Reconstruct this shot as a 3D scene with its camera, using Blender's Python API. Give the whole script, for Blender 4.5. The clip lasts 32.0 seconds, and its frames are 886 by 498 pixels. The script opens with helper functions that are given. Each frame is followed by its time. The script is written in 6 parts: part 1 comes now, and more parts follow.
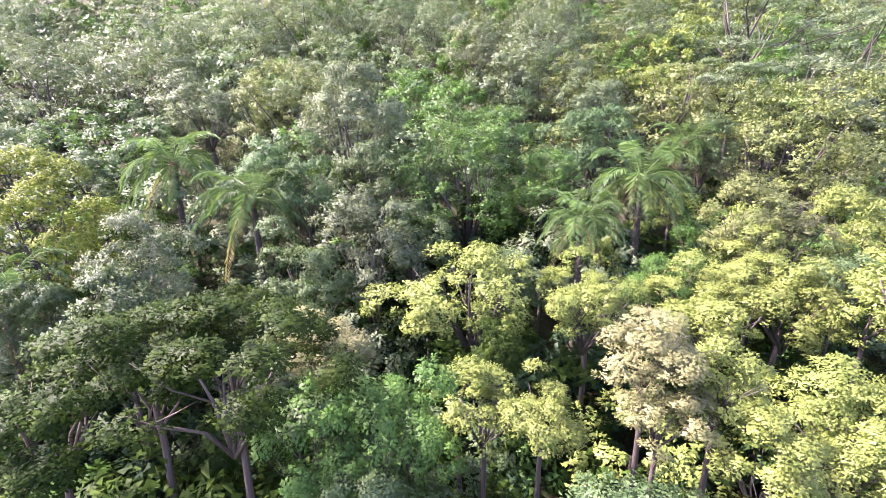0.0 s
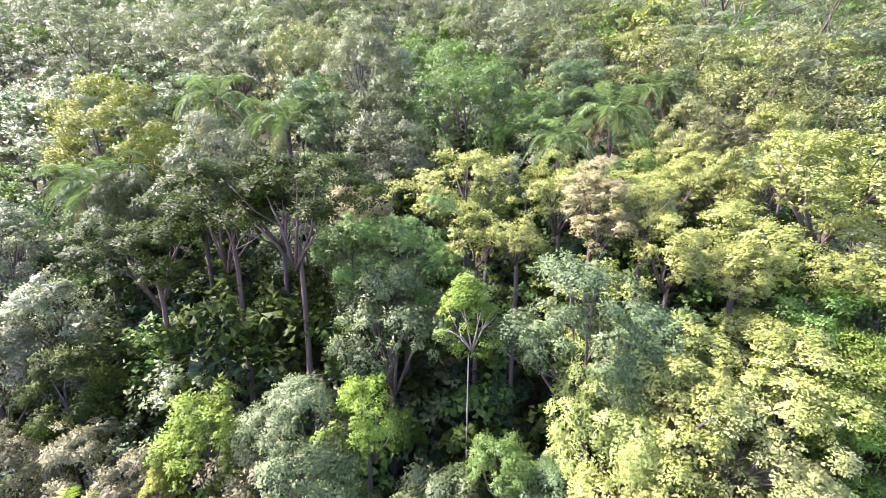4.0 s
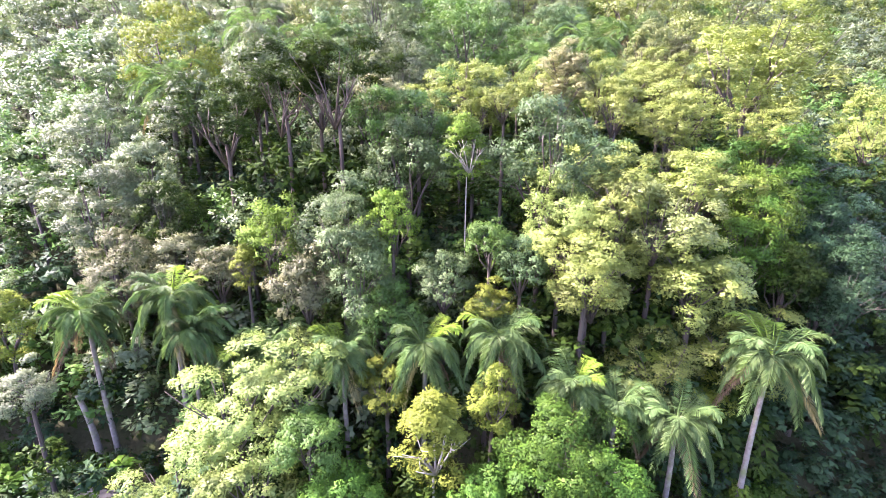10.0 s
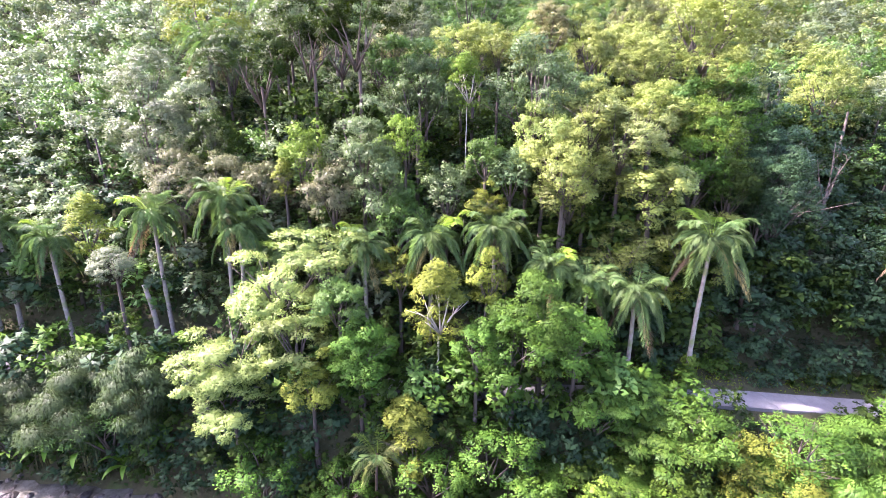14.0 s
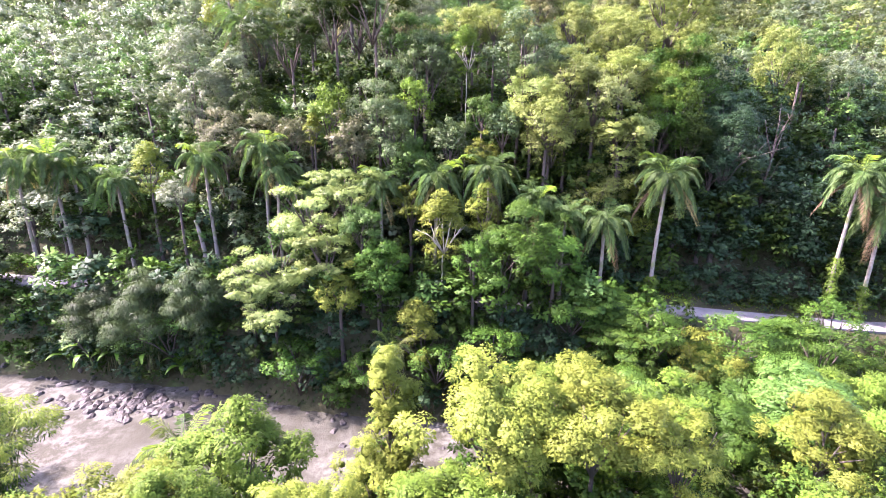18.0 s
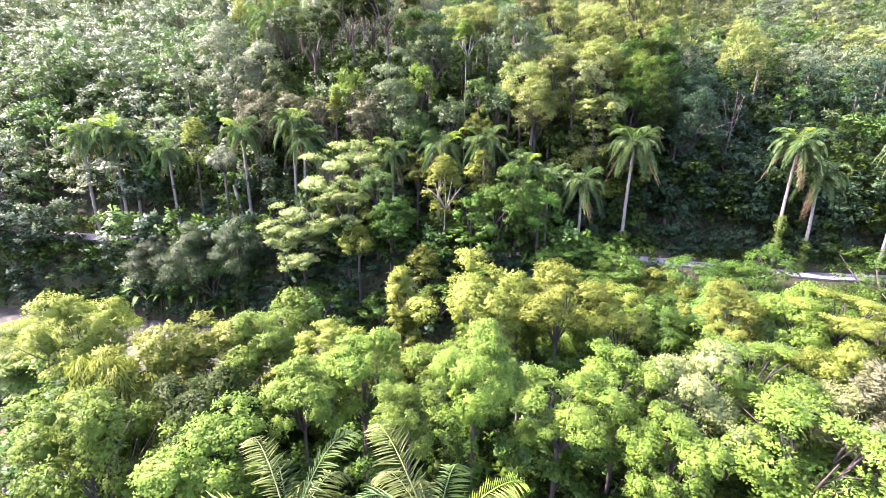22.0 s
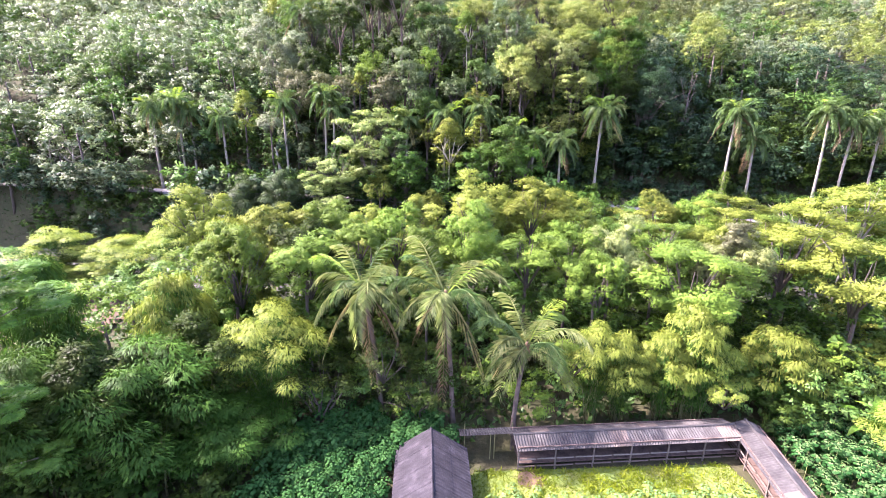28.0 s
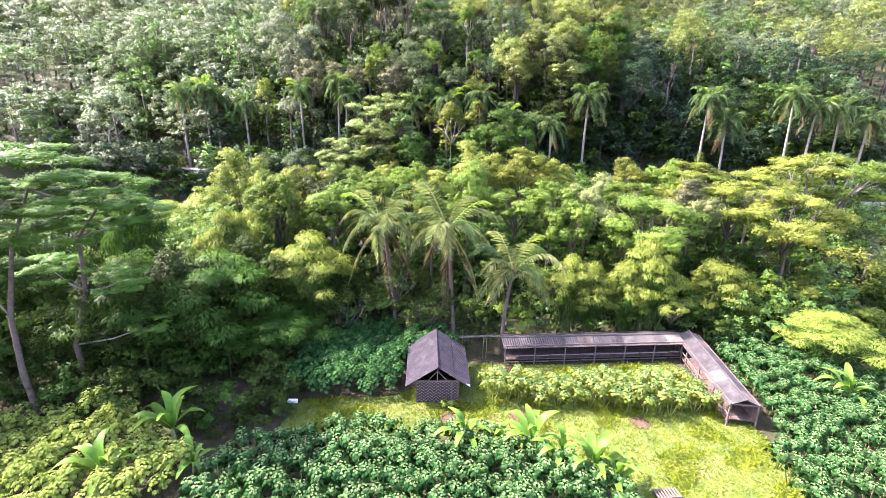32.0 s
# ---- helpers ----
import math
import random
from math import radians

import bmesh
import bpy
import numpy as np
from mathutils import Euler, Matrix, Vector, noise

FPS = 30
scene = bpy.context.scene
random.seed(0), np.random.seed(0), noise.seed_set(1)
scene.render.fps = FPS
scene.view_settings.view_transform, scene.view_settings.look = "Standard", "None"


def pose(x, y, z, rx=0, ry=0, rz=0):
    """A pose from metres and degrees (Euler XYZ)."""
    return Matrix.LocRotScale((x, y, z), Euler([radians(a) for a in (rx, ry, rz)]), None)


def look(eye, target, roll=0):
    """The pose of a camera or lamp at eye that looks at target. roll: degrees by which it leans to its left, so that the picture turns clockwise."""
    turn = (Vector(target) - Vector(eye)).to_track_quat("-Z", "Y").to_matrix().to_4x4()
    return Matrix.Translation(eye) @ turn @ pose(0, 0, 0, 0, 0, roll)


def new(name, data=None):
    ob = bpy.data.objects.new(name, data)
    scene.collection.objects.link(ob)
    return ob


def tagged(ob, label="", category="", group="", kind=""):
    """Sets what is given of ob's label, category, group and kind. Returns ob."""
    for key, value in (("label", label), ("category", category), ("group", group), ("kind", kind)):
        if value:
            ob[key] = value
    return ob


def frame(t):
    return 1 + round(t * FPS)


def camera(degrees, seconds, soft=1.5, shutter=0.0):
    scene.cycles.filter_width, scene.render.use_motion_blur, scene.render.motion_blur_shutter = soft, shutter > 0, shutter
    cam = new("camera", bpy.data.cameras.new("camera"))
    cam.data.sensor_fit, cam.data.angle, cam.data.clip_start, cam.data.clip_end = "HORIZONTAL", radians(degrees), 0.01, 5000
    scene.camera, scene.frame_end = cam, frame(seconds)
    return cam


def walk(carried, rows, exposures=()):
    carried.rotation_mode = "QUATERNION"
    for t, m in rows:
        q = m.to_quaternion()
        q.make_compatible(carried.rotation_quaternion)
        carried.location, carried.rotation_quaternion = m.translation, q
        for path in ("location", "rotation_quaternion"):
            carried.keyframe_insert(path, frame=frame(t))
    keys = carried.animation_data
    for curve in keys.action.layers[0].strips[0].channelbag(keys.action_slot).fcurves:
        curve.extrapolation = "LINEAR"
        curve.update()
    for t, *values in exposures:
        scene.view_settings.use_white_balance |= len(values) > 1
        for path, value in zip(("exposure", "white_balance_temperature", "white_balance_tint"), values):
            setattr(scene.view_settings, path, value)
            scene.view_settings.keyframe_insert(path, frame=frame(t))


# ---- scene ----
cam = camera(86.98, 32.0, soft=0.85)
# seconds, place in metres, yaw, pitch and roll in degrees: a drone backs away and sinks
ROWS = [
    (0.0, 0.229, -0.062, 49.888, -5.037, -15.753, -0.126),
    (0.5, 0.082, -1.363, 49.153, -5.034, -15.768, -0.125),
    (1.0, -0.061, -2.785, 48.378, -5.021, -15.823, -0.144),
    (1.5, -0.192, -4.080, 47.683, -5.018, -15.888, -0.173),
    (2.0, -0.338, -5.453, 46.932, -5.025, -15.942, -0.141),
    (2.5, -0.480, -6.690, 46.269, -5.032, -16.017, -0.160),
    (3.0, -0.634, -7.975, 45.542, -5.039, -16.082, -0.179),
    (3.5, -0.754, -9.134, 44.847, -5.026, -16.096, -0.188),
    (5.5, -1.326, -13.674, 42.129, -5.088, -16.303, -0.244),
    (6.0, -1.440, -14.655, 41.472, -5.089, -16.295, -0.261),
    (6.5, -1.549, -15.676, 40.766, -5.089, -16.317, -0.258),
    (7.0, -1.625, -16.588, 40.157, -5.070, -16.378, -0.264),
    (7.5, -1.754, -17.595, 39.429, -5.054, -16.414, -0.313),
    (8.0, -1.871, -18.548, 38.773, -5.047, -16.451, -0.351),
    (8.5, -1.988, -19.508, 38.124, -5.031, -16.517, -0.410),
    (9.0, -2.138, -20.570, 37.356, -5.055, -16.493, -0.459),
    (9.5, -2.188, -21.585, 36.716, -4.969, -16.579, -0.527),
    (10.0, -2.308, -22.673, 35.948, -4.963, -16.575, -0.536),
    (10.5, -2.424, -23.714, 35.300, -4.956, -16.661, -0.605),
    (11.0, -2.536, -24.845, 34.571, -4.917, -16.719, -0.598),
    (11.5, -2.642, -25.904, 33.834, -4.888, -16.666, -0.642),
    (12.0, -2.765, -27.074, 33.161, -4.849, -16.724, -0.696),
    (12.5, -2.859, -28.182, 32.552, -4.790, -16.741, -0.719),
    (13.0, -2.978, -29.297, 32.008, -4.751, -16.769, -0.743),
    (13.5, -3.081, -30.517, 31.399, -4.702, -16.767, -0.777),
    (14.0, -3.191, -31.631, 30.870, -4.653, -16.784, -0.810),
    (14.5, -3.267, -32.854, 30.288, -4.578, -16.799, -0.830),
    (16.5, -3.677, -37.488, 28.440, -4.410, -16.810, -0.877),
    (17.0, -3.776, -38.693, 27.993, -4.376, -16.795, -0.876),
    (17.5, -3.877, -39.834, 27.611, -4.332, -16.820, -0.885),
    (18.0, -3.944, -41.123, 27.172, -4.276, -16.765, -0.886),
    (18.5, -4.019, -42.315, 26.820, -4.220, -16.730, -0.898),
    (19.0, -4.101, -43.586, 26.436, -4.185, -16.656, -0.909),
    (19.5, -4.157, -44.748, 26.156, -4.129, -16.641, -0.890),
    (20.0, -4.261, -45.986, 25.821, -4.114, -16.606, -0.922),
    (20.5, -4.292, -47.141, 25.469, -4.048, -16.511, -0.913),
    (21.0, -4.338, -48.271, 25.165, -3.993, -16.476, -0.904),
    (21.5, -4.464, -49.525, 24.837, -3.964, -16.447, -0.906),
    (22.0, -4.559, -50.700, 24.517, -3.924, -16.398, -0.918),
    (22.5, -4.695, -51.968, 24.212, -3.915, -16.399, -0.920),
    (23.0, -4.822, -53.141, 23.908, -3.906, -16.359, -0.922),
    (23.5, -4.882, -54.375, 23.500, -3.837, -16.270, -0.934),
    (24.0, -4.971, -55.575, 23.220, -3.778, -16.261, -0.925),
    (24.5, -5.048, -56.728, 22.851, -3.739, -16.182, -0.937),
    (25.0, -5.161, -57.914, 22.461, -3.721, -16.142, -0.953),
    (25.5, -5.285, -59.035, 22.142, -3.714, -16.131, -0.959),
    (27.5, -5.679, -63.649, 20.803, -3.624, -16.081, -1.021),
    (28.0, -5.774, -64.812, 20.468, -3.607, -16.081, -1.037),
    (28.5, -5.854, -65.868, 20.174, -3.600, -16.072, -1.056),
    (29.0, -5.940, -66.899, 19.880, -3.584, -16.063, -1.075),
    (29.5, -6.039, -67.994, 19.578, -3.577, -16.044, -1.104),
    (30.0, -6.116, -69.010, 19.284, -3.551, -16.045, -1.133),
    (30.5, -6.207, -70.105, 18.974, -3.535, -16.046, -1.161),
    (31.0, -6.282, -71.097, 18.695, -3.508, -16.026, -1.190),
    (31.5, -6.361, -72.145, 18.401, -3.492, -16.017, -1.209),
    (32.0, -6.424, -73.098, 18.115, -3.475, -16.008, -1.228),
]
walk(cam, [(t, pose(x, y, z, 90 + pitch, roll, yaw)) for t, x, y, z, yaw, pitch, roll in ROWS], exposures=[(0.0, 3.02, 5950, 49), (6.0, 3.2, 5950, 49), (12.0, 3.5, 5900, 46), (18.0, 3.36, 5950, 49), (26.0, 3.35, 5950, 48), (32.0, 3.28, 6000, 43)])

# ---- light: a low morning sun ahead and to the side, under a hazy sky ----
SUN_AZ, SUN_EL = 76.0, 48.0     # degrees from +y towards -x, degrees above the horizon
sun_way = Vector((-math.sin(radians(SUN_AZ)) * math.cos(radians(SUN_EL)), math.cos(radians(SUN_AZ)) * math.cos(radians(SUN_EL)), math.sin(radians(SUN_EL))))
sun_data = bpy.data.lights.new("sun", "SUN")
sun_data.energy, sun_data.angle, sun_data.color = 4.0, radians(1.6), (1.0, 0.93, 0.78)
sun = new("sun", sun_data)
sun.matrix_world = look((0, 0, 200), Vector((0, 0, 200)) - sun_way)
world = bpy.data.worlds.new("sky")
scene.world = world
world.use_nodes = True
wn = world.node_tree.nodes
sky = wn.new("ShaderNodeTexSky")
sky.sky_type, sky.sun_disc = "NISHITA", False
sky.sun_elevation, sky.sun_rotation = radians(SUN_EL), radians(-SUN_AZ)
sky.air_density, sky.dust_density, sky.ozone_density = 1.2, 3.0, 1.0
wn["Background"].inputs["Strength"].default_value = 0.14
world.node_tree.links.new(sky.outputs[0], wn["Background"].inputs[0])


# ---- materials ----
def material(name, build):
    m = bpy.data.materials.new(name)
    m.use_nodes = True
    nt = m.node_tree
    build(nt, nt.nodes["Principled BSDF"])
    return m


def noise_ramp(nt, scale, stops, detail=4.0, coords="Object", rough=0.6):
    tc, n, r = nt.nodes.new("ShaderNodeTexCoord"), nt.nodes.new("ShaderNodeTexNoise"), nt.nodes.new("ShaderNodeValToRGB")
    n.inputs["Scale"].default_value, n.inputs["Detail"].default_value, n.inputs["Roughness"].default_value = scale, detail, rough
    nt.links.new(tc.outputs[coords], n.inputs["Vector"])
    nt.links.new(n.outputs["Fac"], r.inputs["Fac"])
    while len(r.color_ramp.elements) < len(stops):
        r.color_ramp.elements.new(0.5)
    for e, (p, c) in zip(r.color_ramp.elements, stops):
        e.position, e.color = p, (*c, 1)
    return r.outputs["Color"], n.outputs["Fac"]


def mix(nt, a, b, fac, mode="MIX"):
    m = nt.nodes.new("ShaderNodeMixRGB")
    m.blend_type = mode
    for slot, v in ((0, fac), (1, a), (2, b)):
        if isinstance(v, (int, float)):
            m.inputs[slot].default_value = v
        elif isinstance(v, tuple):
            m.inputs[slot].default_value = (*v, 1)
        else:
            nt.links.new(v, m.inputs[slot])
    return m.outputs[0]


def relief(nt, bsdf, height, strength=0.5, distance=0.05):
    b = nt.nodes.new("ShaderNodeBump")
    b.inputs["Strength"].default_value, b.inputs["Distance"].default_value = strength, distance
    nt.links.new(height, b.inputs["Height"])
    nt.links.new(b.outputs[0], bsdf.inputs["Normal"])


def leaf_material(name, colour, young, through_light=0.28, gloss=0.5, sheen=0.12, wax=0.2):
    """Leaves: each leaf its own shade, from the old colour to the young one, and light shines through them."""
    def build(nt, bsdf):
        geo, info = nt.nodes.new("ShaderNodeNewGeometry"), nt.nodes.new("ShaderNodeObjectInfo")
        ramp = nt.nodes.new("ShaderNodeValToRGB")
        ramp.color_ramp.elements[0].color = (*[c * 0.78 for c in colour], 1)
        ramp.color_ramp.elements[1].color = (*young, 1)
        mid = ramp.color_ramp.elements.new(0.5)
        mid.color = (*[0.85 * c + 0.15 * y for c, y in zip(colour, young)], 1)
        spot, tuft, blend = nt.nodes.new("ShaderNodeTexCoord"), nt.nodes.new("ShaderNodeTexNoise"), nt.nodes.new("ShaderNodeMath")
        tuft.inputs["Scale"].default_value, tuft.inputs["Detail"].default_value = 1.1, 2.0
        nt.links.new(spot.outputs["Object"], tuft.inputs["Vector"])
        stretch = nt.nodes.new("ShaderNodeMapRange")
        stretch.inputs["From Min"].default_value, stretch.inputs["From Max"].default_value = 0.3, 0.7
        stretch.inputs["To Min"].default_value, stretch.inputs["To Max"].default_value = 0.0, 0.65
        nt.links.new(tuft.outputs["Fac"], stretch.inputs["Value"])
        blend.operation = "MULTIPLY_ADD"
        nt.links.new(geo.outputs["Random Per Island"], blend.inputs[0])
        blend.inputs[1].default_value = 0.4
        nt.links.new(stretch.outputs[0], blend.inputs[2])
        nt.links.new(blend.outputs[0], ramp.inputs["Fac"])
        hsv = nt.nodes.new("ShaderNodeHueSaturation")
        hue, val = nt.nodes.new("ShaderNodeMapRange"), nt.nodes.new("ShaderNodeMapRange")
        for node, lo, hi in ((hue, 0.493, 0.505), (val, 0.8, 1.2)):
            node.inputs["To Min"].default_value, node.inputs["To Max"].default_value = lo, hi
            nt.links.new(info.outputs["Random"], node.inputs["Value"])
        nt.links.new(hue.outputs[0], hsv.inputs["Hue"])
        nt.links.new(val.outputs[0], hsv.inputs["Value"])
        tint, _ = noise_ramp(nt, 0.35, [(0.3, (0.75, 0.8, 0.7)), (0.7, (1.15, 1.1, 1.0))], 3.0)
        nt.links.new(ramp.outputs[0], hsv.inputs["Color"])
        col = mix(nt, hsv.outputs[0], tint, 0.7, "MULTIPLY")
        nt.links.new(col, bsdf.inputs["Base Color"])
        bsdf.inputs["Roughness"].default_value = gloss
        bsdf.inputs["Specular IOR Level"].default_value = wax
        bsdf.inputs["Sheen Weight"].default_value, bsdf.inputs["Sheen Roughness"].default_value = sheen, 0.5
        tr = nt.nodes.new("ShaderNodeBsdfTranslucent")
        warm = mix(nt, col, (1.02, 1.12, 0.75), 1.0, "MULTIPLY")
        nt.links.new(warm, tr.inputs["Color"])
        ms = nt.nodes.new("ShaderNodeMixShader")
        ms.inputs[0].default_value = through_light
        nt.links.new(bsdf.outputs[0], ms.inputs[1])
        nt.links.new(tr.outputs[0], ms.inputs[2])
        nt.links.new(ms.outputs[0], nt.nodes["Material Output"].inputs["Surface"])
    return material(name, build)


LEAF = {}
# waxy leaves that mirror the bright sky; the rest are duller
WAX = {"dull": 0.2, "olive": 0.16, "pale": 0.15, "grey": 0.16, "teal": 0.16, "palm": 0.14, "dullbam": 0.1, "shade": 0.1, "deep": 0.06, "darkbam": 0.06, "leafy": 0.08, "lime": 0.07, "bright": 0.07, "cassava": 0.05, "cassava_tip": 0.05, "cassava_pale": 0.06, "grass": 0.03, "yellowbam": 0.08}
for key, colour, young, sheen in (
        # deep is a dark leaf, darkened further to imitate shade in gaps
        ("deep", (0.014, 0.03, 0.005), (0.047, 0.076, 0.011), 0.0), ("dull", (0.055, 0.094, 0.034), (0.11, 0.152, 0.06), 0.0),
        ("green", (0.046, 0.112, 0.019), (0.112, 0.198, 0.042), 0.0), ("bright", (0.062, 0.118, 0.013), (0.145, 0.22, 0.03), 0.02),
        ("lime", (0.096, 0.13, 0.017), (0.198, 0.232, 0.042), 0.0), ("yellow", (0.13, 0.172, 0.036), (0.22, 0.26, 0.066), 0.0),
        ("cream", (0.13, 0.19, 0.045), (0.215, 0.275, 0.078), 0.0), ("beige", (0.14, 0.145, 0.055), (0.22, 0.22, 0.1), 0.02),
        ("ochre", (0.11, 0.145, 0.042), (0.19, 0.22, 0.07), 0.02), ("olive", (0.088, 0.122, 0.062), (0.16, 0.19, 0.1), 0.02),
        # pale and grey carry the far hill's haze in their leaf colour
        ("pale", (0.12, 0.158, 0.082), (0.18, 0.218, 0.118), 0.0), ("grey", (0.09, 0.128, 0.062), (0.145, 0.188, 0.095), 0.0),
        ("leafy", (0.028, 0.075, 0.01), (0.085, 0.16, 0.021), 0.0), ("teal", (0.046, 0.09, 0.033), (0.11, 0.168, 0.066), 0.0), ("russet", (0.088, 0.1, 0.045), (0.15, 0.158, 0.08), 0.0),
        # shade has the forest's shadow mixed into its leaf colour
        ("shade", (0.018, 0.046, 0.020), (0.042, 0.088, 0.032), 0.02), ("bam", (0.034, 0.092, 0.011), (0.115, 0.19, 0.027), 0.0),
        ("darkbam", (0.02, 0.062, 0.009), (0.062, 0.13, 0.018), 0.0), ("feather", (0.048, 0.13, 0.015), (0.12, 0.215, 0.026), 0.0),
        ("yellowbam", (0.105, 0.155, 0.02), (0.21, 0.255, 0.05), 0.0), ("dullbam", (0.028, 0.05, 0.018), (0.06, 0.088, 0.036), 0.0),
        ("palm", (0.06, 0.112, 0.034), (0.125, 0.195, 0.06), 0.0), ("palm_young", (0.15, 0.26, 0.020), (0.28, 0.38, 0.04), 0.1),
        ("palm_old", (0.25, 0.22, 0.08), (0.40, 0.34, 0.15), 0.1), ("palm_dead", (0.11, 0.075, 0.045), (0.19, 0.14, 0.085), 0.0),
        ("coconut", (0.095, 0.135, 0.038), (0.28, 0.3, 0.12), 0.0), ("cassava", (0.014, 0.062, 0.014), (0.05, 0.128, 0.033), 0.0),
        ("cassava_pale", (0.115, 0.17, 0.022), (0.25, 0.29, 0.075), 0.0), ("cassava_tip", (0.062, 0.142, 0.042), (0.165, 0.228, 0.1), 0.0), ("banana", (0.055, 0.145, 0.012), (0.125, 0.225, 0.022), 0.0),
        ("grass", (0.082, 0.122, 0.006), (0.175, 0.205, 0.013), 0.0), ("weed", (0.022, 0.055, 0.012), (0.055, 0.1, 0.022), 0.0)):
    LEAF[key] = leaf_material("leaf_" + key, colour, young, sheen=sheen, wax=WAX.get(key, 0.16))



def bark_material(name, dark, light, moss=None):
    def build(nt, bsdf):
        col, fac = noise_ramp(nt, 3.0, [(0.3, dark), (0.7, light)], 6.0)
        if moss:
            green, f2 = noise_ramp(nt, 0.8, [(0.5, (0, 0, 0)), (0.62, (1, 1, 1))], 3.0)
            col = mix(nt, col, moss, green)
        nt.links.new(col, bsdf.inputs["Base Color"])
        bsdf.inputs["Roughness"].default_value = 0.85
        relief(nt, bsdf, fac, 0.6, 0.06)
    return material(name, build)


BARK = {"dark": bark_material("bark_dark", (0.024, 0.018, 0.014), (0.07, 0.055, 0.042)),
        "brown": bark_material("bark_brown", (0.042, 0.029, 0.022), (0.11, 0.082, 0.062)),
        "white": bark_material("bark_white", (0.20, 0.18, 0.15), (0.36, 0.33, 0.28)),
        "palm": bark_material("bark_palm", (0.11, 0.092, 0.075), (0.23, 0.205, 0.175), (0.11, 0.13, 0.05)),
        "husk": bark_material("bark_husk", (0.07, 0.045, 0.02), (0.16, 0.10, 0.045)),
        "culm": bark_material("bamboo_culm", (0.05, 0.065, 0.018), (0.14, 0.135, 0.045)),
        "stem": bark_material("green_stem", (0.10, 0.14, 0.03), (0.22, 0.26, 0.08))}


def soil_build(nt, bsdf):
    a, fa = noise_ramp(nt, 0.22, [(0.3, (0.026, 0.036, 0.014)), (0.55, (0.042, 0.042, 0.022)), (0.75, (0.045, 0.075, 0.020))], 8.0)
    b, fb = noise_ramp(nt, 3.5, [(0.25, (0.55, 0.5, 0.45)), (0.75, (1.2, 1.15, 1.1))], 6.0)
    nt.links.new(mix(nt, a, b, 0.8, "MULTIPLY"), bsdf.inputs["Base Color"])
    bsdf.inputs["Roughness"].default_value, bsdf.inputs["Specular IOR Level"].default_value = 0.95, 0.1
    relief(nt, bsdf, fb, 0.7, 0.12)


def plain_build(stops, scale, rough, bump=0.3, fine=12.0, depth=0.02, metal=0.0):
    def build(nt, bsdf):
        a, fa = noise_ramp(nt, scale, stops, 6.0)
        b, fb = noise_ramp(nt, fine, [(0.3, (0.78, 0.78, 0.78)), (0.7, (1.12, 1.12, 1.12))], 5.0)
        nt.links.new(mix(nt, a, b, 0.8, "MULTIPLY"), bsdf.inputs["Base Color"])
        bsdf.inputs["Roughness"].default_value, bsdf.inputs["Metallic"].default_value = rough, metal
        bsdf.inputs["Specular IOR Level"].default_value = 0.2
        relief(nt, bsdf, fb, bump, depth)
    return build


def lawn_build(nt, bsdf):
    a, fa = noise_ramp(nt, 0.5, [(0.3, (0.042, 0.078, 0.008)), (0.5, (0.075, 0.11, 0.011)), (0.72, (0.115, 0.115, 0.028))], 6.0)
    b, fb = noise_ramp(nt, 14.0, [(0.25, (0.6, 0.62, 0.55)), (0.75, (1.2, 1.2, 1.1))], 6.0)
    nt.links.new(mix(nt, a, b, 0.8, "MULTIPLY"), bsdf.inputs["Base Color"])
    bsdf.inputs["Roughness"].default_value = 0.9
    relief(nt, bsdf, fb, 0.8, 0.05)


def water_build(nt, bsdf):
    a, fa = noise_ramp(nt, 0.10, [(0.3, (0.026, 0.026, 0.018)), (0.6, (0.037, 0.037, 0.025)), (0.8, (0.047, 0.048, 0.031))], 5.0)
    foam, ff = noise_ramp(nt, 0.75, [(0.44, (0, 0, 0)), (0.6, (1, 1, 1))], 9.0, rough=0.74)
    near, fn = noise_ramp(nt, 0.07, [(0.40, (0, 0, 0)), (0.54, (1, 1, 1))], 2.0)
    nt.links.new(mix(nt, a, (0.088, 0.089, 0.074), mix(nt, foam, near, 1.0, "MULTIPLY")), bsdf.inputs["Base Color"])
    bsdf.inputs["Roughness"].default_value = 0.7
    bsdf.inputs["Specular IOR Level"].default_value = 0.1
    relief(nt, bsdf, ff, 0.6, 0.25)


SOIL = material("forest_soil", soil_build)
LAWN = material("lawn_turf", lawn_build)
WATER = material("muddy_water", water_build)
ROCK = material("wet_rock", plain_build([(0.3, (0.016, 0.014, 0.012)), (0.7, (0.062, 0.057, 0.050))], 1.5, 0.5, 0.6, 8.0, 0.06))
CONCRETE = material("pale_concrete", plain_build([(0.3, (0.10, 0.098, 0.094)), (0.7, (0.15, 0.147, 0.142))], 0.7, 0.85, 0.25, 9.0, 0.01))
DIRT = material("red_earth", plain_build([(0.3, (0.035, 0.024, 0.014)), (0.7, (0.085, 0.056, 0.034))], 1.2, 0.95, 0.8, 6.0, 0.08))
FELT = material("dark_roof_sheet", plain_build([(0.3, (0.012, 0.011, 0.0125)), (0.55, (0.021, 0.0195, 0.022)), (0.75, (0.043, 0.041, 0.044))], 1.6, 0.92, 0.3, 6.0, 0.02))
ASBESTOS = material("weathered_fibre_cement", plain_build([(0.3, (0.028, 0.026, 0.024)), (0.55, (0.048, 0.046, 0.042)), (0.8, (0.088, 0.085, 0.078))], 1.6, 0.95, 0.3, 7.0, 0.01))
WOOD = material("grey_wood", plain_build([(0.3, (0.06, 0.048, 0.036)), (0.7, (0.15, 0.125, 0.10))], 2.5, 0.85, 0.5, 16.0, 0.01))
